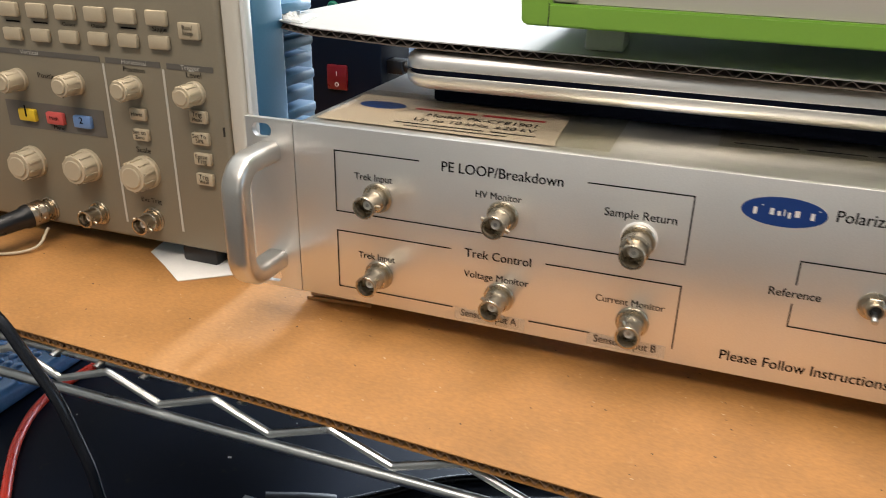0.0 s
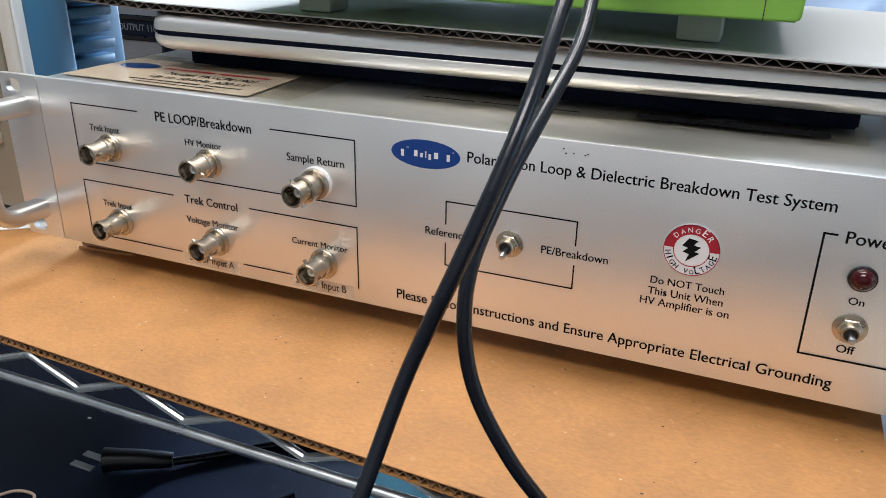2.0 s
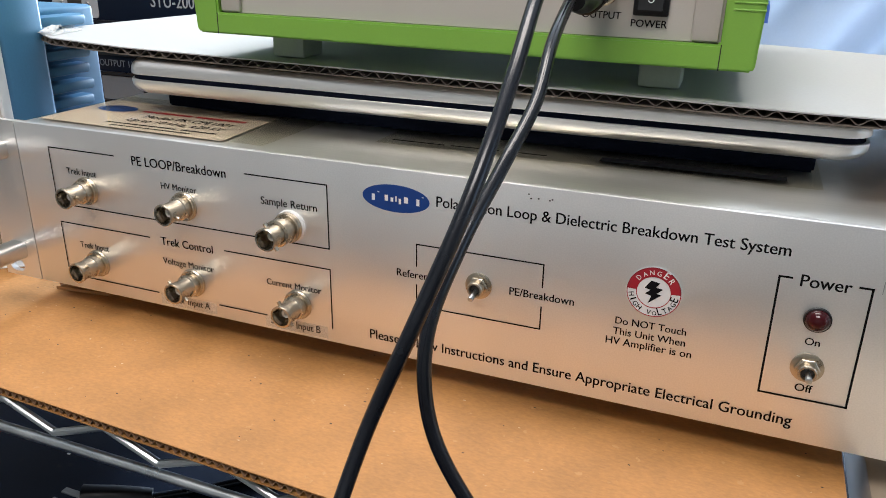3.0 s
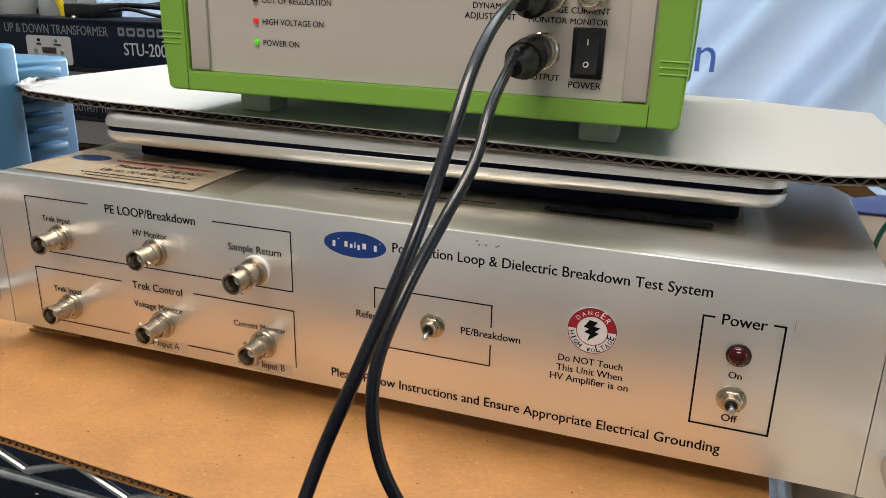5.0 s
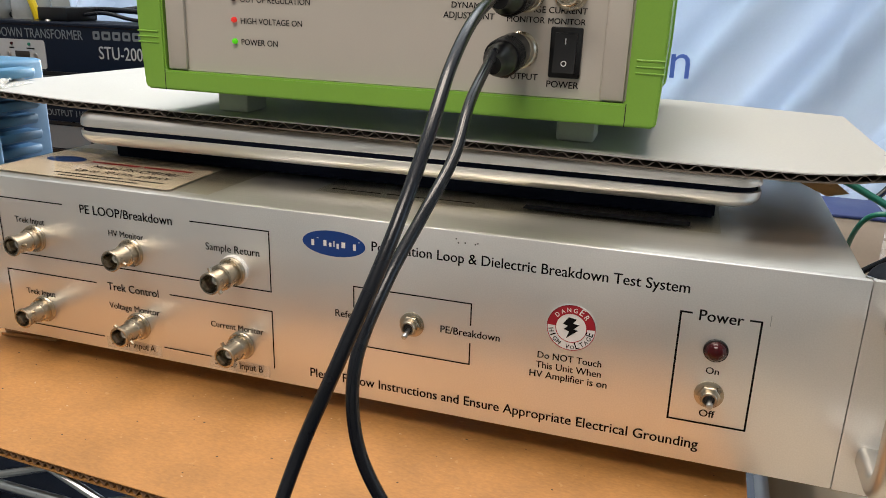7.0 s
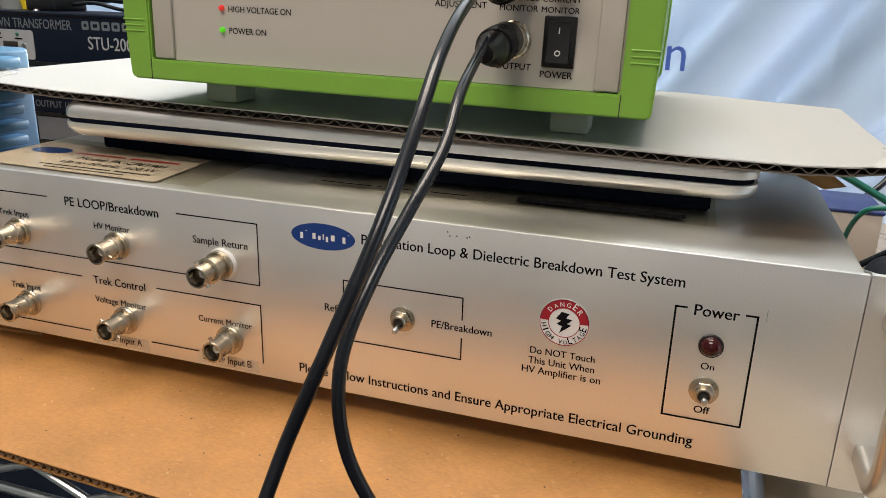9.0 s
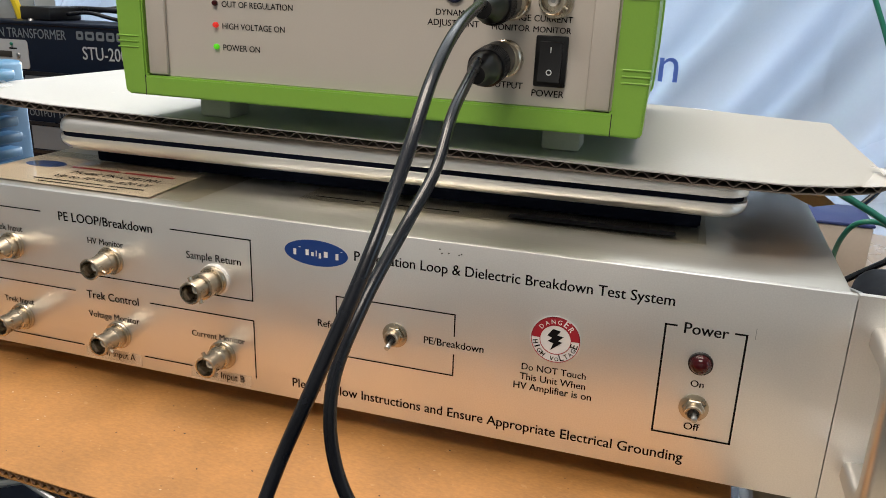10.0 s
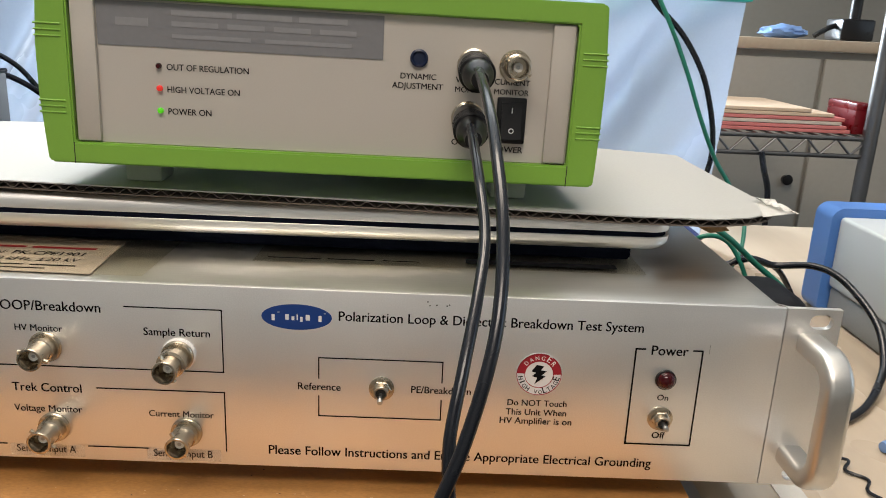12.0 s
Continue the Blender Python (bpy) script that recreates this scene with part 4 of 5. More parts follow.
def knob(x, z, r):
    prof = [(0, 0), (r * 1.05, 0), (r * 1.05, 0.002), (r * 0.95, 0.0026), (r * 0.92, 0.0110), (r * 0.86, 0.0122), (0, 0.0124)]
    k = part("knob", lathe(prof, (x, SF, z), seg=36), CREAM, scope, "cream ribbed knob")
    part("cap", lathe([(r * 0.60, 0.0118), (r * 0.66, 0.0127), (r * 0.60, 0.0131), (0, 0.0129)], (x, SF, z), seg=28), CREAM, k)
    rib = mesh_of("grip", box(-0.0005, 0.0005, -0.0114, -0.0030, r * 0.88, r * 0.985), CREAM)
    for i in range(10):
        g = piece("grip", rib, k, (0, 0, 0))
        g.matrix_basis = Matrix.Translation(Vector((x, SF, z)) - origin(k)) @ Matrix.Rotation(2 * math.pi * i / 10, 4, "Y")


for kx, kz, kr in ((-0.410, 0.098, 0.0062), (-0.3685, 0.0995, 0.0062), (-0.3285, 0.1008, 0.0061), (-0.2885, 0.1012, 0.0061),
                   (-0.4110, 0.0490, 0.0092), (-0.3690, 0.0520, 0.0092), (-0.3280, 0.0530, 0.0092)):
    knob(kx, kz, kr)


def key(x, z, w, h, m, text=()):
    k = part("key", box(x - w / 2, x + w / 2, SF - 0.0030, SF, z - h / 2, z + h / 2, 0.0010, 2), m, scope)
    for n, line in enumerate(text):
        half = 0.0005 if line == "1" else min(0.42 * w, 0.00062 * len(line) + 0.0006)
        words(line, x - half, x + half, z + 0.0006 + 0.0026 * ((len(text) - 1) / 2 - n) - 0.0013, SF - 0.0032, INK, k, 0.95)


for x, m, cap in ((-0.4070, YELLOW_KEY, "1"), (-0.3862, RED_KEY, "Math"), (-0.3665, BLUE_KEY, "2")):
    key(x, 0.0780, 0.0125, 0.0072, m, (cap,))
for z, cap in ((0.0865, ("Horiz",)), (0.0750, ("Set to", "Zero"))):
    key(-0.3265, z, 0.0105, 0.0066, CREAM, cap)
for z, cap in ((0.0890, ("Trig", "Menu")), (0.0772, ("Set To", "50%")), (0.0660, ("Force", "Trig")), (0.0545, ("Trig", "View"))):
    key(-0.2870, z, 0.0108, 0.0068, CREAM, cap)
HEADS = ("", "", "Cursor", "Display", "", "Single")
for k in range(6):
    x = -0.406 + 0.0199 * k
    key(x, 0.1372 + 0.0002 * k, 0.0130, 0.0078, CREAM)
    key(x, 0.1240 + 0.0004 * k, 0.0125, 0.0070, CREAM)
    if HEADS[k]:
        words(HEADS[k], x - 0.0045, x + 0.0045, 0.1298 + 0.0003 * k, SF - 0.0002, INK, scope, 0.85, heavy=False)
    else:
        bars(scope, [(x - 0.005, x + 0.005, 0.1302 + 0.0003 * k, 0.1311 + 0.0003 * k)], SF - 0.0002, INK, name="print_bar")
key(-0.2870, 0.1330, 0.0125, 0.0085, CREAM, ("Run/", "Stop"))
for t, xa, xb, z in (("Vertical", -0.405, -0.392, 0.1130), ("Horizontal", -0.334, -0.318, 0.1130), ("Trigger", -0.296, -0.284, 0.1130)):
    words(t, xa, xb, z, SF - 0.0005, BEIGE_LINE, scope, 0.85, heavy=False)
for t, xa, xb, z in (("Position", -0.395, -0.380, 0.1005), ("Position", -0.3335, -0.3195, 0.1090), ("Level", -0.2930, -0.2835, 0.1092), ("Scale", -0.3325, -0.3225, 0.0645),
                     ("Menu", -0.390, -0.382, 0.0712), ("Ext Trig", -0.334, -0.320, 0.0350)):
    words(t, xa, xb, z, SF - 0.0005, INK, scope, 0.85, heavy=False)
for jx, jz in ((-0.3670, 0.0225), (-0.3275, 0.0245), (-0.4060, 0.0195)):
    bnc(scope, jx, SF, jz, 0.72, 25)
part("latch_slot", box(-0.2735, -0.2725, SF - 0.0004, SF + 0.0008, 0.0795, 0.0845), RECESS_SHADE, scope)

note = thing("paper_scrap", "torn white paper scrap under the oscilloscope", "paper", (-0.30, 0.03, 0))
part("sheet", slab([(-0.343, 0.060), (-0.337, 0.030), (-0.318, 0.018), (-0.297, 0.0035), (-0.262, 0.031), (-0.258, 0.060)], 0.0003, 0.0007, plane="xy"), PAPER_WHITE, note, smooth=False)

probe = thing("probe_lead", "black probe lead plugged into the oscilloscope", "cable", (-0.43, -0.02, 0.02))
part("plug", lathe([(0, 0), (0.0072, 0), (0.0072, 0.010), (0.0062, 0.012), (0.0052, 0.030), (0.0040, 0.046), (0, 0.047)], (-0.4072, 0.020, 0.0195), (-0.35, -1, -0.12)), BLACK, probe)
part("collar", lathe([(0.0052, 0), (0.0074, 0.001), (0.0074, 0.009), (0.0052, 0.010)], (-0.4066, 0.022, 0.0196), (-0.35, -1, -0.12)), NICKEL, probe)
part("lead", tube(spline([(-0.420, -0.018, 0.0150), (-0.428, -0.040, 0.0160), (-0.415, -0.072, 0.034), (-0.365, -0.095, 0.048), (-0.325, -0.1, 0.044), (-0.3043, -0.1, 0.027), (-0.2962, -0.1, 0.0157), (-0.2881, -0.1, 0.0039), (-0.2802, -0.1, -0.0092), (-0.2743, -0.1, -0.0266), (-0.2698, -0.1, -0.0415), (-0.2676, -0.1, -0.0575), (-0.264, -0.1, -0.085), (-0.261, -0.1, -0.103), (-0.258, -0.1, -0.15), (-0.25, -0.08, -0.20), (-0.22, 0.0, -0.2195), (-0.15, 0.1, -0.2195)]), 0.0026), CABLE, probe)

tie = thing("wire_lead", "thin pale ground lead lying on the cardboard", "cable", (-0.43, -0.01, 0))
part("lead", tube(spline([(-0.402, 0.018, 0.0100), (-0.400, 0.006, 0.0030), (-0.412, -0.006, 0.0012), (-0.44, -0.014, 0.0012), (-0.48, -0.012, 0.0012)]), 0.0009, 8), CREAM, tie)

# ---- voltage converter ----
trf = thing("transformer", "black enamelled voltage transformer with grey lettering", "transformer", (-0.45, 0.37, 0))
TY = 0.285
part("case", box(-0.640, -0.3020, TY, 0.345, 0.0060, 0.1610, 0.0022, 2), NAVY, trf)
part("lid_edge", box(-0.641, -0.3010, TY - 0.0012, 0.346, 0.1585, 0.1622, 0.0010, 1), NAVY, trf)
for x in (-0.62, -0.32):
    for y in (0.298, 0.332):
        part("foot", lathe([(0, 0), (0.010, 0), (0.010, 0.0062), (0, 0.0062)], (x, y, 0.0003), (0, 0, 1), 16), BLACK, trf)
words("UP & DOWN TRANSFORMER", -0.512, -0.3885, 0.1475, TY - 0.0003, GREY_DIM, trf, 1.25)
bx = -0.377
for w in (0.0075, 0.0095, 0.0085, 0.0085, 0.0085, 0.0085):
    part("brand_bar", slab(rounded(bx, bx + w, 0.1485, 0.1560, 0.0015, 3), TY - 0.0003, TY - 0.0001, holes=[rounded(bx + 0.0022, bx + w - 0.0022, 0.1508, 0.1537, 0.0008, 3)]), GREY_DIM, trf, smooth=False)
    bx += w + 0.0022
words("STU-2000", -0.3720, -0.3185, 0.1318, TY - 0.0003, GREY_INK, trf, 1.2)
words("OUTPUT 110V", -0.4400, -0.3910, 0.0770, TY - 0.0003, GREY_DIM, trf, 1.1)
up = part("usb_plate", slab(rounded(-0.4865, -0.4325, 0.1195, 0.1455, 0.003), TY - 0.0008, TY - 0.0001), GREY_INK, trf, "grey plate with a USB socket", smooth=False)
part("usb_port", box(-0.4675, -0.4510, TY - 0.0016, TY, 0.1295, 0.1350, 0.0004), RECESS_SHADE, up)
for x, m in ((-0.4705, LED_RED_OFF), (-0.4500, GREEN_CABLE)):
    part("indicator_lamp", lathe([(0, 0), (0.0014, 0), (0.0014, 0.0012), (0, 0.0016)], (x, TY - 0.0008, 0.1415), seg=14), m, up)
for x in (-0.4755, -0.4440):
    part("screw", lathe([(0, 0), (0.0024, 0), (0.0020, 0.0012), (0, 0.0014)], (x, TY - 0.0008, 0.1315), seg=14), STEEL, up)
bars(up, [(-0.474, -0.468, 0.1370, 0.1382), (-0.4535, -0.4445, 0.1370, 0.1382), (-0.470, -0.459, 0.1225, 0.1236), (-0.456, -0.448, 0.1225, 0.1236)], TY - 0.0011, INK, name="print_bar")
for za, zb in ((0.0870, 0.1180), (0.0420, 0.0720)):
    so = part("socket", slab(rounded(-0.4440, -0.3880, za, zb, 0.002), TY - 0.0016, TY, holes=[rounded(-0.4410, -0.3910, za + 0.003, zb - 0.003, 0.002)]), BLACK, trf)
    part("socket_face", box(-0.4400, -0.3920, TY - 0.0005, TY + 0.0004, za + 0.004, zb - 0.004), GREY_DIM, so)
rs = part("red_switch", box(-0.3520, -0.3330, TY - 0.0035, TY, 0.0480, 0.0690, 0.0012), SWITCH_RED, trf, "red rocker switch")
part("off_mark", lathe([(0.0012, 0), (0.0018, 0), (0.0018, 0.0004), (0.0012, 0.0004)], (-0.3425, TY - 0.0035, 0.0528), seg=18), WHITE_INK, rs)
part("pilot_lamp", lathe([(0, 0), (0.0052, 0), (0.0052, 0.0012), (0.0040, 0.0030), (0, 0.0038)], (-0.3448, TY, 0.1155), seg=24), GREEN_CABLE, trf, "round green pilot lamp")
part("switch_mark", box(-0.3428, -0.3422, TY - 0.0038, TY - 0.0034, 0.0600, 0.0640), WHITE_INK, rs)
for x in (-0.60, -0.44, -0.318):
    part("screw", lathe([(0, 0), (0.0030, 0), (0.0024, 0.0014), (0, 0.0018)], (x, 0.300, 0.1622), (0, 0, 1), 14), STEEL, trf)

adapter = thing("small_adapter", "small black box adapter lying on the transformer", "adapter", (-0.45, 0.35, 0.1622))
part("body", box(-0.452, -0.418, 0.300, 0.340, 0.1624, 0.1745, 0.0015), BLACK, adapter)
part("lead", tube(spline([(-0.418, 0.322, 0.168), (-0.395, 0.325, 0.170), (-0.365, 0.33, 0.1645), (-0.32, 0.335, 0.1645)]), 0.0018), CABLE, adapter)


def jar(x, y, r, h, band):
    j = thing("lab_jar", "grey cylindrical jar with a yellow strap", "jar", (x, y, 0.1622), group="jars on the transformer")
    part("body", lathe([(0, 0.1624), (r, 0.1624), (r, 0.1624 + h), (r * 0.8, 0.1630 + h), (0, 0.1632 + h)], (x, y, 0), (0, 0, 1)), GLASS_JAR, j)
    part("strap", tube(spline([(x + band * r * 1.02, y - r * 0.55, 0.1630), (x + band * r * 0.9, y - r * 0.75, 0.18), (x + band * r * 0.6, y - r * 0.95, 0.20), (x + band * r * 0.6, y - r * 0.95, 0.1622 + h)]), 0.0035, 8), YELLOW, j)


side_plug = thing("power_plug", "black square power plug in the transformer's side", "plug", (-0.295, 0.3, 0.07))
part("body", box(-0.3018, -0.2870, 0.294, 0.310, 0.0630, 0.0745, 0.0012), BLACK, side_plug)
part("collar", lathe([(0, 0), (0.0048, 0), (0.0042, 0.006), (0.0025, 0.010), (0, 0.010)], (-0.2870, 0.302, 0.0688), (1, 0, 0), 16), BLACK, side_plug)
part("cord", tube(spline([(-0.280, 0.302, 0.0688), (-0.262, 0.304, 0.066), (-0.235, 0.312, 0.045), (-0.20, 0.335, 0.012), (-0.16, 0.36, -0.001), (-0.10, 0.38, -0.001)]), 0.0020), CABLE, side_plug)


def top_cord(points):
    c = thing("slack_cord", "slack black cord lying over the transformer", "cable", points[0], group="cords on the transformer")
    part("lead", tube(spline(points), 0.0026), CABLE, c)


top_cord([(-0.56, 0.335, 0.1650), (-0.47, 0.338, 0.1700), (-0.41, 0.34, 0.1730), (-0.355, 0.345, 0.1700), (-0.330, 0.365, 0.1600), (-0.308, 0.40, 0.140), (-0.282, 0.45, 0.09), (-0.27, 0.46, 0.02), (-0.26, 0.46, -0.004)])
top_cord([(-0.60, 0.325, 0.1650), (-0.50, 0.33, 0.1655), (-0.42, 0.345, 0.1700), (-0.385, 0.40, 0.1760), (-0.37, 0.45, 0.1684), (-0.349, 0.47, 0.146), (-0.33, 0.48, 0.10), (-0.32, 0.48, 0.02), (-0.31, 0.47, -0.004)])

jar(-0.585, 0.324, 0.020, 0.09, 0.9)
jar(-0.532, 0.324, 0.019, 0.09, -0.9)
jar(-0.482, 0.324, 0.018, 0.09, 0.9)

# ---- banner and hanging cables ----
banner = thing("vinyl_banner", "white glossy vinyl banner hanging in soft folds", "banner", (0.05, 0.5, 0.0))


def drape(x_left, x_low, x_high, z_low, z_high, y, scale, seed):
    """A hanging sheet with slanting folds; its right edge leans from x_low to x_high."""
    bm = bmesh.new()
    nx, nz = 200, 60
    grid = []
    for j in range(nz + 1):
        v = j / nz
        row = []
        for i in range(nx + 1):
            right = x_low + (x_high - x_low) * v
            x = x_left + (right - x_left) * i / nx
            z = z_low + (z_high - z_low) * v
            lean = (x - 0.70 * (z - 0.1)) / scale
            d = 0.026 * (0.5 + 0.5 * math.cos(lean * 48 + 1.2 + seed)) ** 2 + 0.010 * (0.5 + 0.5 * math.cos(lean * 83 + 1.3)) + 0.008 * noise.noise((lean * 22, z * 5 / scale, 0.4 + seed)) + 0.010 * noise.noise((lean * 9, z * 3 / scale, 2.0))
            hem = min(1.0, (nx - i) / (0.22 * nx))
            row.append(bm.verts.new((x, y + 1.5 * scale * d * (1.15 - 0.5 * v) * hem, z)))
        grid.append(row)
    for a, b in zip(grid, grid[1:]):
        for i in range(nx):
            bm.faces.new((a[i], a[i + 1], b[i + 1], b[i]))
    bmesh.ops.solidify(bm, geom=bm.faces[:], thickness=0.0006)
    return bm


part("sheet", drape(-0.06, 0.347, 0.367, -0.10, 0.249, 0.505, 1.0, 0.0), BANNER, banner)
part("sheet", drape(-0.66, -0.285, -0.285, -0.10, 0.249, 0.530, 1.0, 2.0), BANNER, banner)
part("top_tape", box(0.10, 0.368, 0.488, 0.512, 0.2475, 0.262, 0.002), TEAL, banner, "teal tape along the top edge")
words("n", 0.1155, 0.1330, 0.1262, 0.4795, BANNER_INK, banner, 1.05, heavy=False)

hang1 = thing("hanging_cable", "black cable hanging in front of the banner", "cable", (0.3, 0.42, 0), group="hanging cables")
part("lead", tube(spline([(0.235, 0.43, 0.268), (0.253, 0.42, 0.240), (0.279, 0.415, 0.214), (0.300, 0.41, 0.181), (0.313, 0.41, 0.146), (0.319, 0.41, 0.115), (0.317, 0.41, 0.088), (0.300, 0.40, 0.055), (0.27, 0.38, 0.030), (0.262, 0.36, 0.012), (0.29, 0.34, -0.003)]), 0.0026), CABLE, hang1)
hang2 = thing("hanging_cable", "green cable hanging in front of the banner", "cable", (0.3, 0.41, 0), group="hanging cables")
part("lead", tube(spline([(0.245, 0.42, 0.262), (0.266, 0.41, 0.221), (0.285, 0.405, 0.180), (0.301, 0.40, 0.140), (0.319, 0.40, 0.104), (0.336, 0.40, 0.080), (0.35, 0.39, 0.055), (0.345, 0.37, 0.025), (0.33, 0.35, 0.004), (0.36, 0.33, -0.003)]), 0.0020), GREEN_CABLE, hang2)
gl = thing("green_lead", "green lead running out from under the white cardboard", "cable", (0.26, 0.2, 0), group="bench leads")
part("lead", tube(spline([(0.20, 0.19, 0.1040), (0.225, 0.20, 0.100), (0.252, 0.215, 0.086), (0.275, 0.225, 0.072), (0.30, 0.235, 0.052), (0.33, 0.24, 0.028), (0.345, 0.26, 0.004), (0.35, 0.31, -0.003)]), 0.0022), GREEN_CABLE, gl)
gk = thing("green_lead", "dark green lead looped on the bench", "cable", (0.27, 0.26, 0), group="bench leads")
part("lead", tube(spline([(0.262, 0.30, -0.003), (0.255, 0.27, 0.040), (0.262, 0.25, 0.066), (0.285, 0.25, 0.062), (0.300, 0.24, 0.030), (0.29, 0.22, -0.003), (0.27, 0.18, -0.0035)]), 0.0018), GREEN_CABLE, gk)

# ---- on the bench ----
ins = thing("bench_instrument", "grey bench instrument with a thick blue frame", "instrument", (0.48, 0.22, -0.006))
IX = 0.3860
part("blue_frame", slab(rounded(IX - 0.006, IX + 0.235, -0.0055, 0.0850, 0.010), 0.287, 0.315), INSTR_BLUE, ins, "rounded blue plastic frame")
part("housing", box(IX, IX + 0.225, 0.060, 0.2865, 0.020, 0.0785, 0.003, 3), INSTR_GREY, ins)
part("base", box(IX + 0.002, IX + 0.223, 0.062, 0.2865, -0.0055, 0.0198, 0.003, 2), INSTR_BASE, ins)
for i in range(4):
    for j in range(4):
        # flat discs on the side, hole shade in their colour
        part("vent", lathe([(0, 0), (0.0022, 0), (0.0022, 0.0004), (0, 0.0004)], (IX - 0.0002, 0.150 - 0.007 * i, 0.055 - 0.007 * j), (-1, 0, 0), 12), RECESS_SHADE, ins)

brick = thing("power_brick", "black rounded power brick behind the test unit", "adapter", (0.28, 0.24, -0.006))
part("body", box(0.2600, 0.3220, 0.172, 0.240, -0.0055, 0.0440, 0.016, 5), POUCH, brick)
book = thing("book", "thick book with cream pages and dark blue cover on the bench", "book", (0.26, 0.335, -0.006))
part("page_block", box(0.2360, 0.2840, 0.307, 0.364, -0.0033, 0.0488, 0.001), PAPER, book)
part("cover", box(0.2350, 0.2850, 0.306, 0.365, 0.0490, 0.0515, 0.001), BOOK_BLUE, book, "dark blue cover")
part("cover", box(0.2350, 0.2850, 0.306, 0.365, -0.0055, -0.0035, 0.001), BOOK_BLUE, book)
tangle = thing("black_lead", "black lead arching over the bench behind the test unit", "cable", (0.29, 0.25, 0), group="bench leads")
part("lead", tube(spline([(0.244, 0.262, -0.0035), (0.250, 0.258, 0.012), (0.263, 0.252, 0.027), (0.288, 0.250, 0.046), (0.301, 0.252, 0.051), (0.330, 0.262, 0.040), (0.352, 0.274, 0.014), (0.362, 0.276, -0.0035)]), 0.0022), CABLE, tangle)

loop = thing("looped_cable", "black cable looping over the bench beside the instrument", "cable", (0.34, 0.2, 0))
part("lead", tube(spline([(0.285, 0.26, 0.040), (0.300, 0.245, 0.052), (0.322, 0.250, 0.0460), (0.345, 0.235, 0.051), (0.358, 0.215, 0.047), (0.366, 0.180, 0.030), (0.362, 0.155, 0.012), (0.349, 0.135, 0.000), (0.325, 0.108, -0.0032), (0.300, 0.092, -0.0032), (0.278, 0.098, -0.0032), (0.262, 0.14, -0.0032)]), 0.0026), CABLE, loop)
strand = thing("thin_wire", "thin black wire crumpled on the bench", "cable", (0.29, 0.04, 0))
part("lead", tube(spline([(0.262, 0.060, -0.0050), (0.275, 0.056, -0.0048), (0.287, 0.050, -0.003), (0.282, 0.042, -0.0045), (0.290, 0.034, -0.0048), (0.284, 0.022, -0.0045), (0.293, 0.010, -0.0048), (0.30, -0.01, -0.0048)]), 0.0009, 8), CABLE, strand)
pen = thing("pen", "slim blue pen lying on the bench", "pen", (0.33, 0.065, 0))
part("barrel", lathe([(0, 0), (0.0030, 0.0005), (0.0036, 0.003), (0.0036, 0.100), (0.0010, 0.112), (0, 0.113)], (0.313, 0.063, -0.0020), (1, 0.35, 0), 16), BLUE_KEY, pen)
strip = thing("clear_tape_strip", "strip of clear shiny tape stuck at the bench edge", "tape", (0.24, 0.02, 0))
part("film", slab([(0.2360, -0.020), (0.2500, -0.020), (0.2500, 0.045), (0.2360, 0.045)], -0.0056, -0.0050, plane="xy"), CLEAR_TAPE, strip, smooth=False)

# ---- far side of the room ----
rack = thing("storage_rack", "chrome wire storage rack at the far side", "rack", (0.65, 1.1, -1.0))
for x in (0.30, 0.797):
    for y in (1.0, 1.35)[:1 if x > 0.5 else 2]:
        part("post", lathe([(0, -0.9995), (0.0125, -0.9995), (0.0125, 0.60), (0, 0.60)], (x, y, 0), (0, 0, 1), 20), STEEL_DARK, rack)
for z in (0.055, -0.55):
    part("rail", tube([(0.30, 1.0, z), (0.797, 1.0, z)], 0.004), STEEL_DARK, rack)
    part("rail", tube([(0.30, 1.0, z - 0.030), (0.797, 1.0, z - 0.030)], 0.004), STEEL_DARK, rack)
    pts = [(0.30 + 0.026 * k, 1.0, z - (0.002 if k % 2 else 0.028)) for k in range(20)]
    part("truss_wire", tube(pts, 0.0028, 8), STEEL_DARK, rack)
    wr = mesh_of("cross_wire", tube([(0, 1.0, 0.003), (0, 1.35, 0.003)], 0.0022, 6), STEEL_DARK)
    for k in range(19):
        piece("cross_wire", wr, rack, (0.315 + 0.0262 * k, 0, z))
papers = thing("paper_stack", "stack of pink folders and tan sheets on the rack", "papers", (0.6, 1.1, 0.06))
for k, (m, x1) in enumerate(((PINK, 0.772), (PINK, 0.765), (PAPER, 0.755), (PINK, 0.76), (TAN, 0.74), (TAN, 0.70))):
    part("folder", box(0.44 + 0.006 * k, x1, 1.02, 1.28 - 0.01 * k, 0.0605 + 0.0068 * k, 0.0665 + 0.0068 * k, 0.001, 1), m, papers)
rb = thing("red_box", "small red box standing on the rack shelf", "box", (0.78, 1.02, 0.06))
part("carton", box(0.7745, 0.8000, 1.018, 1.12, 0.0605, 0.1120, 0.002), SWITCH_RED, rb)
part("lid", box(0.7740, 0.8005, 1.0175, 1.1205, 0.1000, 0.1135, 0.002), SWITCH_RED, rb)
cab = thing("cabinet", "cream laminate cabinet against the far wall", "cabinet", (0.9, 1.7, -1.0))
part("carcass", box(0.38, 1.9, 1.42, 2.0, -0.9995, 0.190, 0.003), CABINET, cab)
part("worktop", box(0.36, 1.92, 1.395, 2.02, 0.1905, 0.2150, 0.004), TABLE, cab)
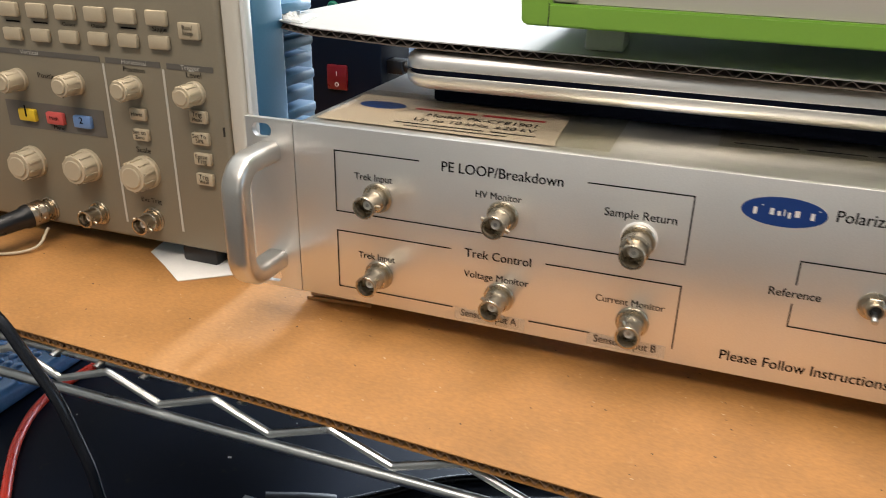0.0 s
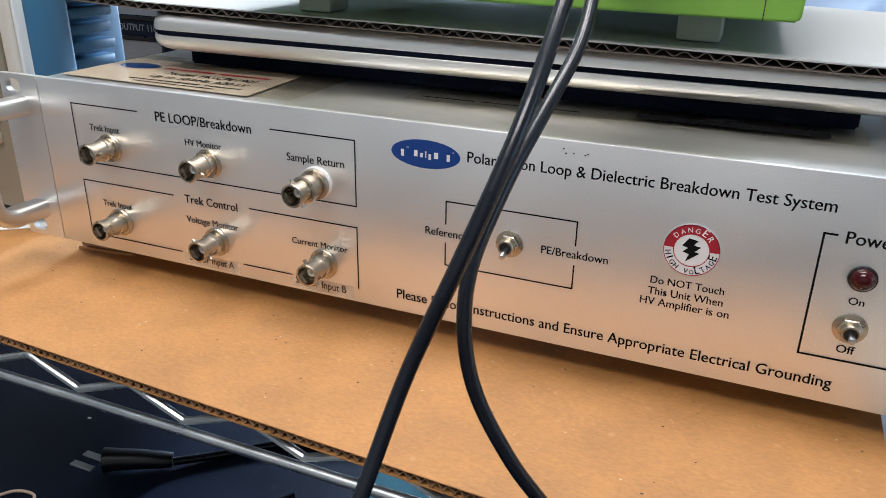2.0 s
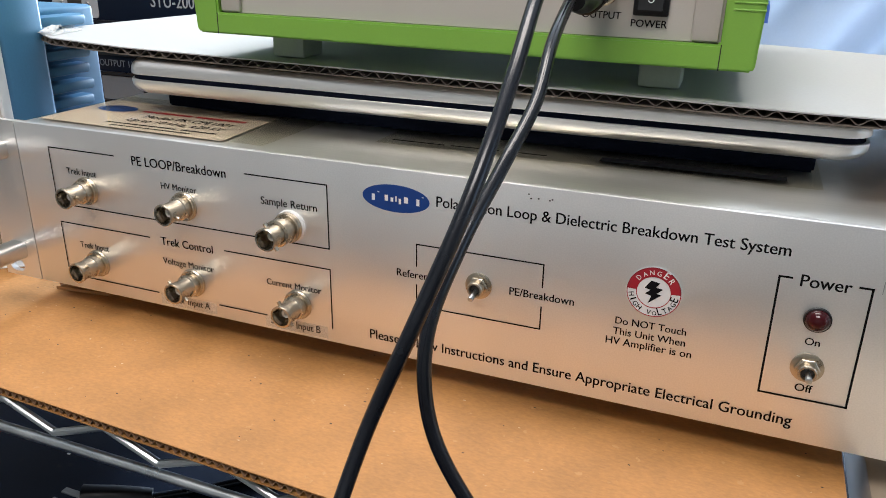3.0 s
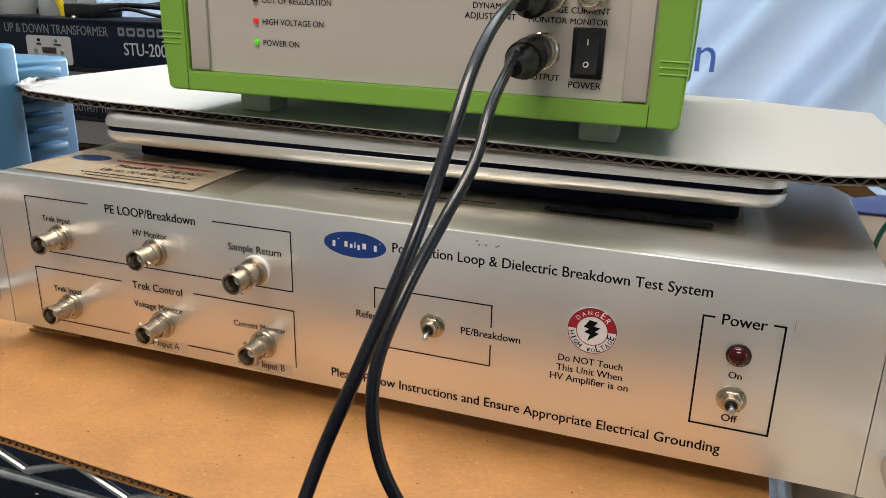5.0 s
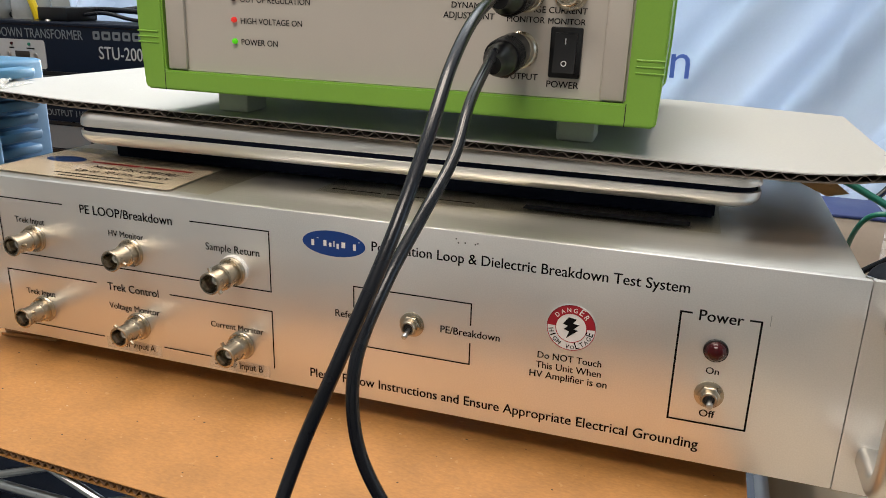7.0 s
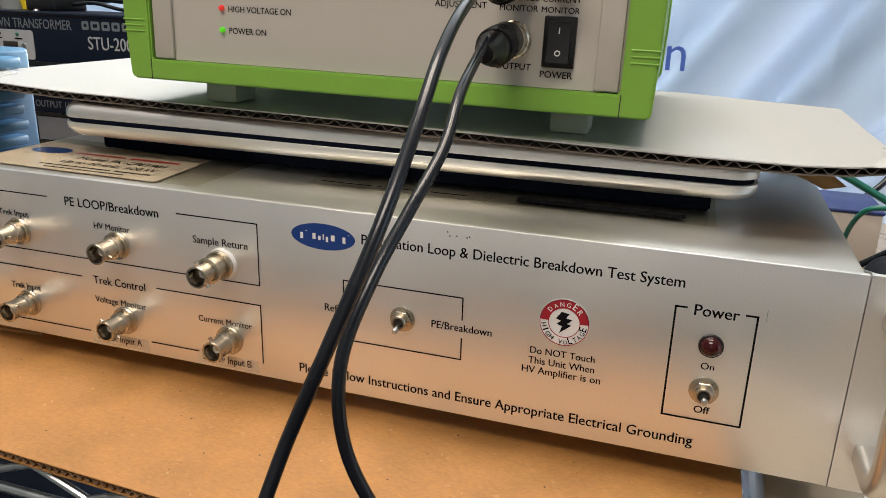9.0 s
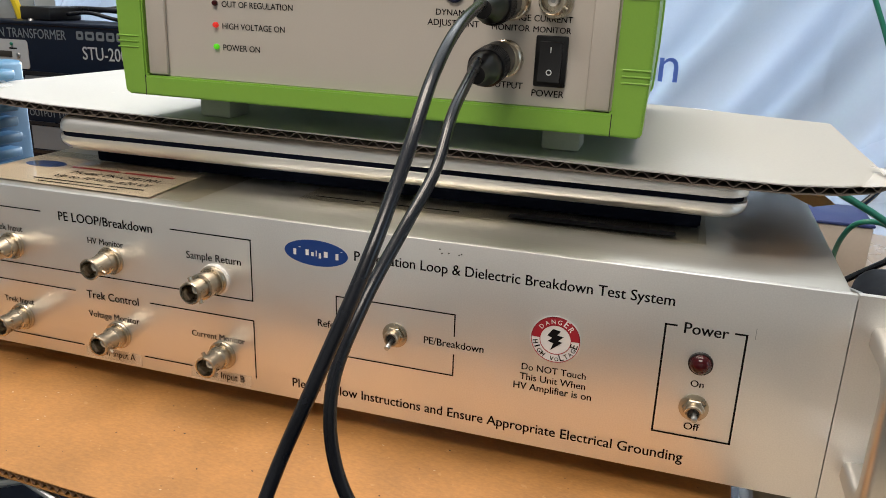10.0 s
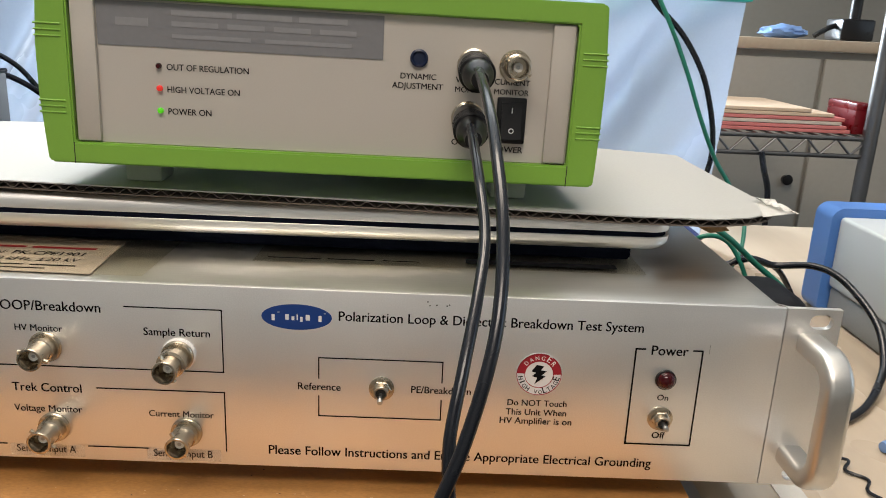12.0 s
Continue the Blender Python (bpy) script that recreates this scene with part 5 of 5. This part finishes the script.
for x in (0.521, 0.896, 1.271):
    d = part("door", box(x, x + 0.365, 1.405, 1.4195, -0.93, 0.175, 0.003), CABINET, cab)
    part("handle", lathe([(0, 0), (0.010, 0), (0.012, 0.012), (0, 0.014)], (x + 0.33, 1.405, -0.09)), BLACK, d)
dc = thing("dangling_cord", "black cord dangling below the rack shelf", "cable", (0.63, 1.0, 0.0))
part("lead", tube(spline([(0.612, 0.99, 0.028), (0.618, 0.985, 0.0), (0.630, 0.985, -0.035), (0.634, 0.985, -0.08), (0.64, 0.985, -0.16)]), 0.005), CABLE, dc)
tool = thing("blue_cloth", "crumpled blue cloth on the far cabinet", "cloth", (0.80, 1.55, 0.215))
bm = bmesh.new()
bmesh.ops.create_icosphere(bm, subdivisions=3, radius=1)
for v in bm.verts:
    n_ = 1 + 0.35 * noise.noise(v.co * 2.2)
    v.co = Vector((0.835 + v.co.x * 0.050 * n_, 1.50 + v.co.y * 0.04 * n_, 0.2285 + max(v.co.z, -0.8) * 0.016 * n_))
part("fabric", bm, BLUE_KEY, tool)
blk = thing("desk_clamp", "black desk clamp on the far cabinet", "clamp", (0.95, 1.5, 0.215))
part("jaw", box(0.945, 1.02, 1.46, 1.54, 0.2152, 0.262, 0.006), BLACK, blk)
part("arm", tube(spline([(0.985, 1.50, 0.25), (0.94, 1.49, 0.245), (0.91, 1.48, 0.232), (0.895, 1.48, 0.222)]), 0.006), BLACK, blk)
part("post", lathe([(0, 0.262), (0.012, 0.262), (0.012, 0.34), (0, 0.34)], (0.99, 1.50, 0), (0, 0, 1), 16), BLACK, blk)

# ---- lower shelf ----
wrap = thing("bubble_wrap", "blue bubble wrap bundle on the lower shelf", "bubble wrap", (-0.63, 0.14, -0.222))
part("sheet_roll", box(-0.800, -0.580, 0.072, 0.290, -0.2218, -0.2020, 0.008, 4), BUBBLE, wrap)
dome = mesh_of("bubble", lathe([(0.0048, 0), (0.0042, 0.0018), (0.0026, 0.0030), (0, 0.0034)], axis=(0, 0, 1), seg=12), BUBBLE)
for i in range(17):
    for j in range(18):
        piece("bubble", dome, wrap, (-0.788 + 0.0115 * i + 0.0057 * (j % 2), 0.086 + 0.0111 * j, -0.2022))
red = thing("red_cable", "thick red cable lying on the dark lower shelf", "cable", (-0.5, 0.05, -0.222))
part("lead", tube(spline([(-0.545, 0.30, -0.2178), (-0.555, 0.25, -0.2178), (-0.559, 0.205, -0.2178), (-0.562, 0.165, -0.2178), (-0.563, 0.130, -0.2178), (-0.556, 0.100, -0.2178),
                          (-0.540, 0.070, -0.2178), (-0.5216, 0.0448, -0.2178), (-0.4866, 0.0061, -0.2178), (-0.44, -0.04, -0.2178), (-0.38, -0.10, -0.2178)]), 0.0040), RED_CABLE, red)
plug = thing("mains_plug", "black mains plug with two flat prongs on the lower shelf", "plug", (-0.29, 0.1, -0.222))
part("body", tube([(-0.299, 0.067, -0.2115), (-0.293, 0.0705, -0.2115), (-0.277, 0.079, -0.2120), (-0.261, 0.088, -0.2140), (-0.255, 0.092, -0.2150)], lambda u: 0.0098 - 0.004 * u, 14), BLACK, plug)
for o in (-0.0062, 0.0062):
    part("prong", box(-0.3195, -0.2990, 0.0615 - o - 0.0030, 0.0615 - o + 0.0030, -0.2125, -0.2108, 0.0005, 1), STEEL, plug)
part("cord", tube(spline([(-0.255, 0.092, -0.2165), (-0.230, 0.115, -0.2185), (-0.18, 0.155, -0.2185), (-0.08, 0.20, -0.2185), (0.02, 0.30, -0.2185)]), 0.0034), CABLE, plug)
twig = thing("wire_loop", "loop of thin brown wire on the lower shelf", "wire", (-0.33, 0.015, -0.222))
part("loop", tube(spline([(-0.365, -0.020, -0.2205), (-0.352, 0.004, -0.2195), (-0.338, 0.018, -0.2170), (-0.324, 0.022, -0.2185), (-0.317, 0.014, -0.2205)]), 0.0011, 8), TAN, twig)
crate = thing("plastic_crate", "smoky cyan clear plastic box on the lower shelf", "box", (0.02, 0.16, -0.222))
part("tub", slab(rounded(-0.075, 0.120, 0.060, 0.160, 0.006), -0.2217, -0.170, plane="xy"), CYAN, crate)
part("lid", slab(rounded(-0.078, 0.123, 0.057, 0.163, 0.006), -0.1698, -0.1650, plane="xy"), CYAN, crate)
flecks = bmesh.new()
rng = random.Random(4)
for i in range(45):
    x, y = rng.uniform(-0.55, 0.05), rng.uniform(-0.2, 0.3)
    s, a = rng.uniform(0.0006, 0.0018), rng.uniform(0, 3)
    vs = [flecks.verts.new((x + s * math.cos(a + q) * (1.6 if i % 3 else 1), y + s * math.sin(a + q), -0.2216)) for q in (0, 1.6, 3.1, 4.6)]
    flecks.faces.new(vs)
tagged(part("white_flecks", flecks, PAPER_WHITE, None, smooth=False), "scattered white paper flecks on the dark shelf", "debris", kind="stuff")
crumbs = bmesh.new()
for i in range(60):
    x, y = rng.uniform(-0.40, 0.18), rng.uniform(-0.075, 0.02)
    s, a = rng.uniform(0.0002, 0.0005), rng.uniform(0, 3)
    vs = [crumbs.verts.new((x + s * math.cos(a + q) * 1.5, y + s * math.sin(a + q), 0.0002)) for q in (0, 1.6, 3.1, 4.6)]
    crumbs.faces.new(vs)
fibres = bmesh.new()
for i in range(50):
    x, y = rng.uniform(-0.30, 0.18), -0.004 - 0.07 * rng.random() ** 2
    s, a = rng.uniform(0.00015, 0.0004), rng.uniform(0, 3)
    fibres.faces.new([fibres.verts.new((x + s * math.cos(a + q) * 2.0, y + s * math.sin(a + q), 0.00025)) for q in (0, 1.6, 3.1, 4.6)])
tagged(part("paper_fibres", fibres, TAN, None, smooth=False), "pale paper fibres and crumbs on the cardboard sheet", "debris", kind="stuff")
tagged(part("dust_specks", crumbs, BROWN_INK, None, smooth=False), "dark dust specks on the cardboard sheet", "debris", kind="stuff")
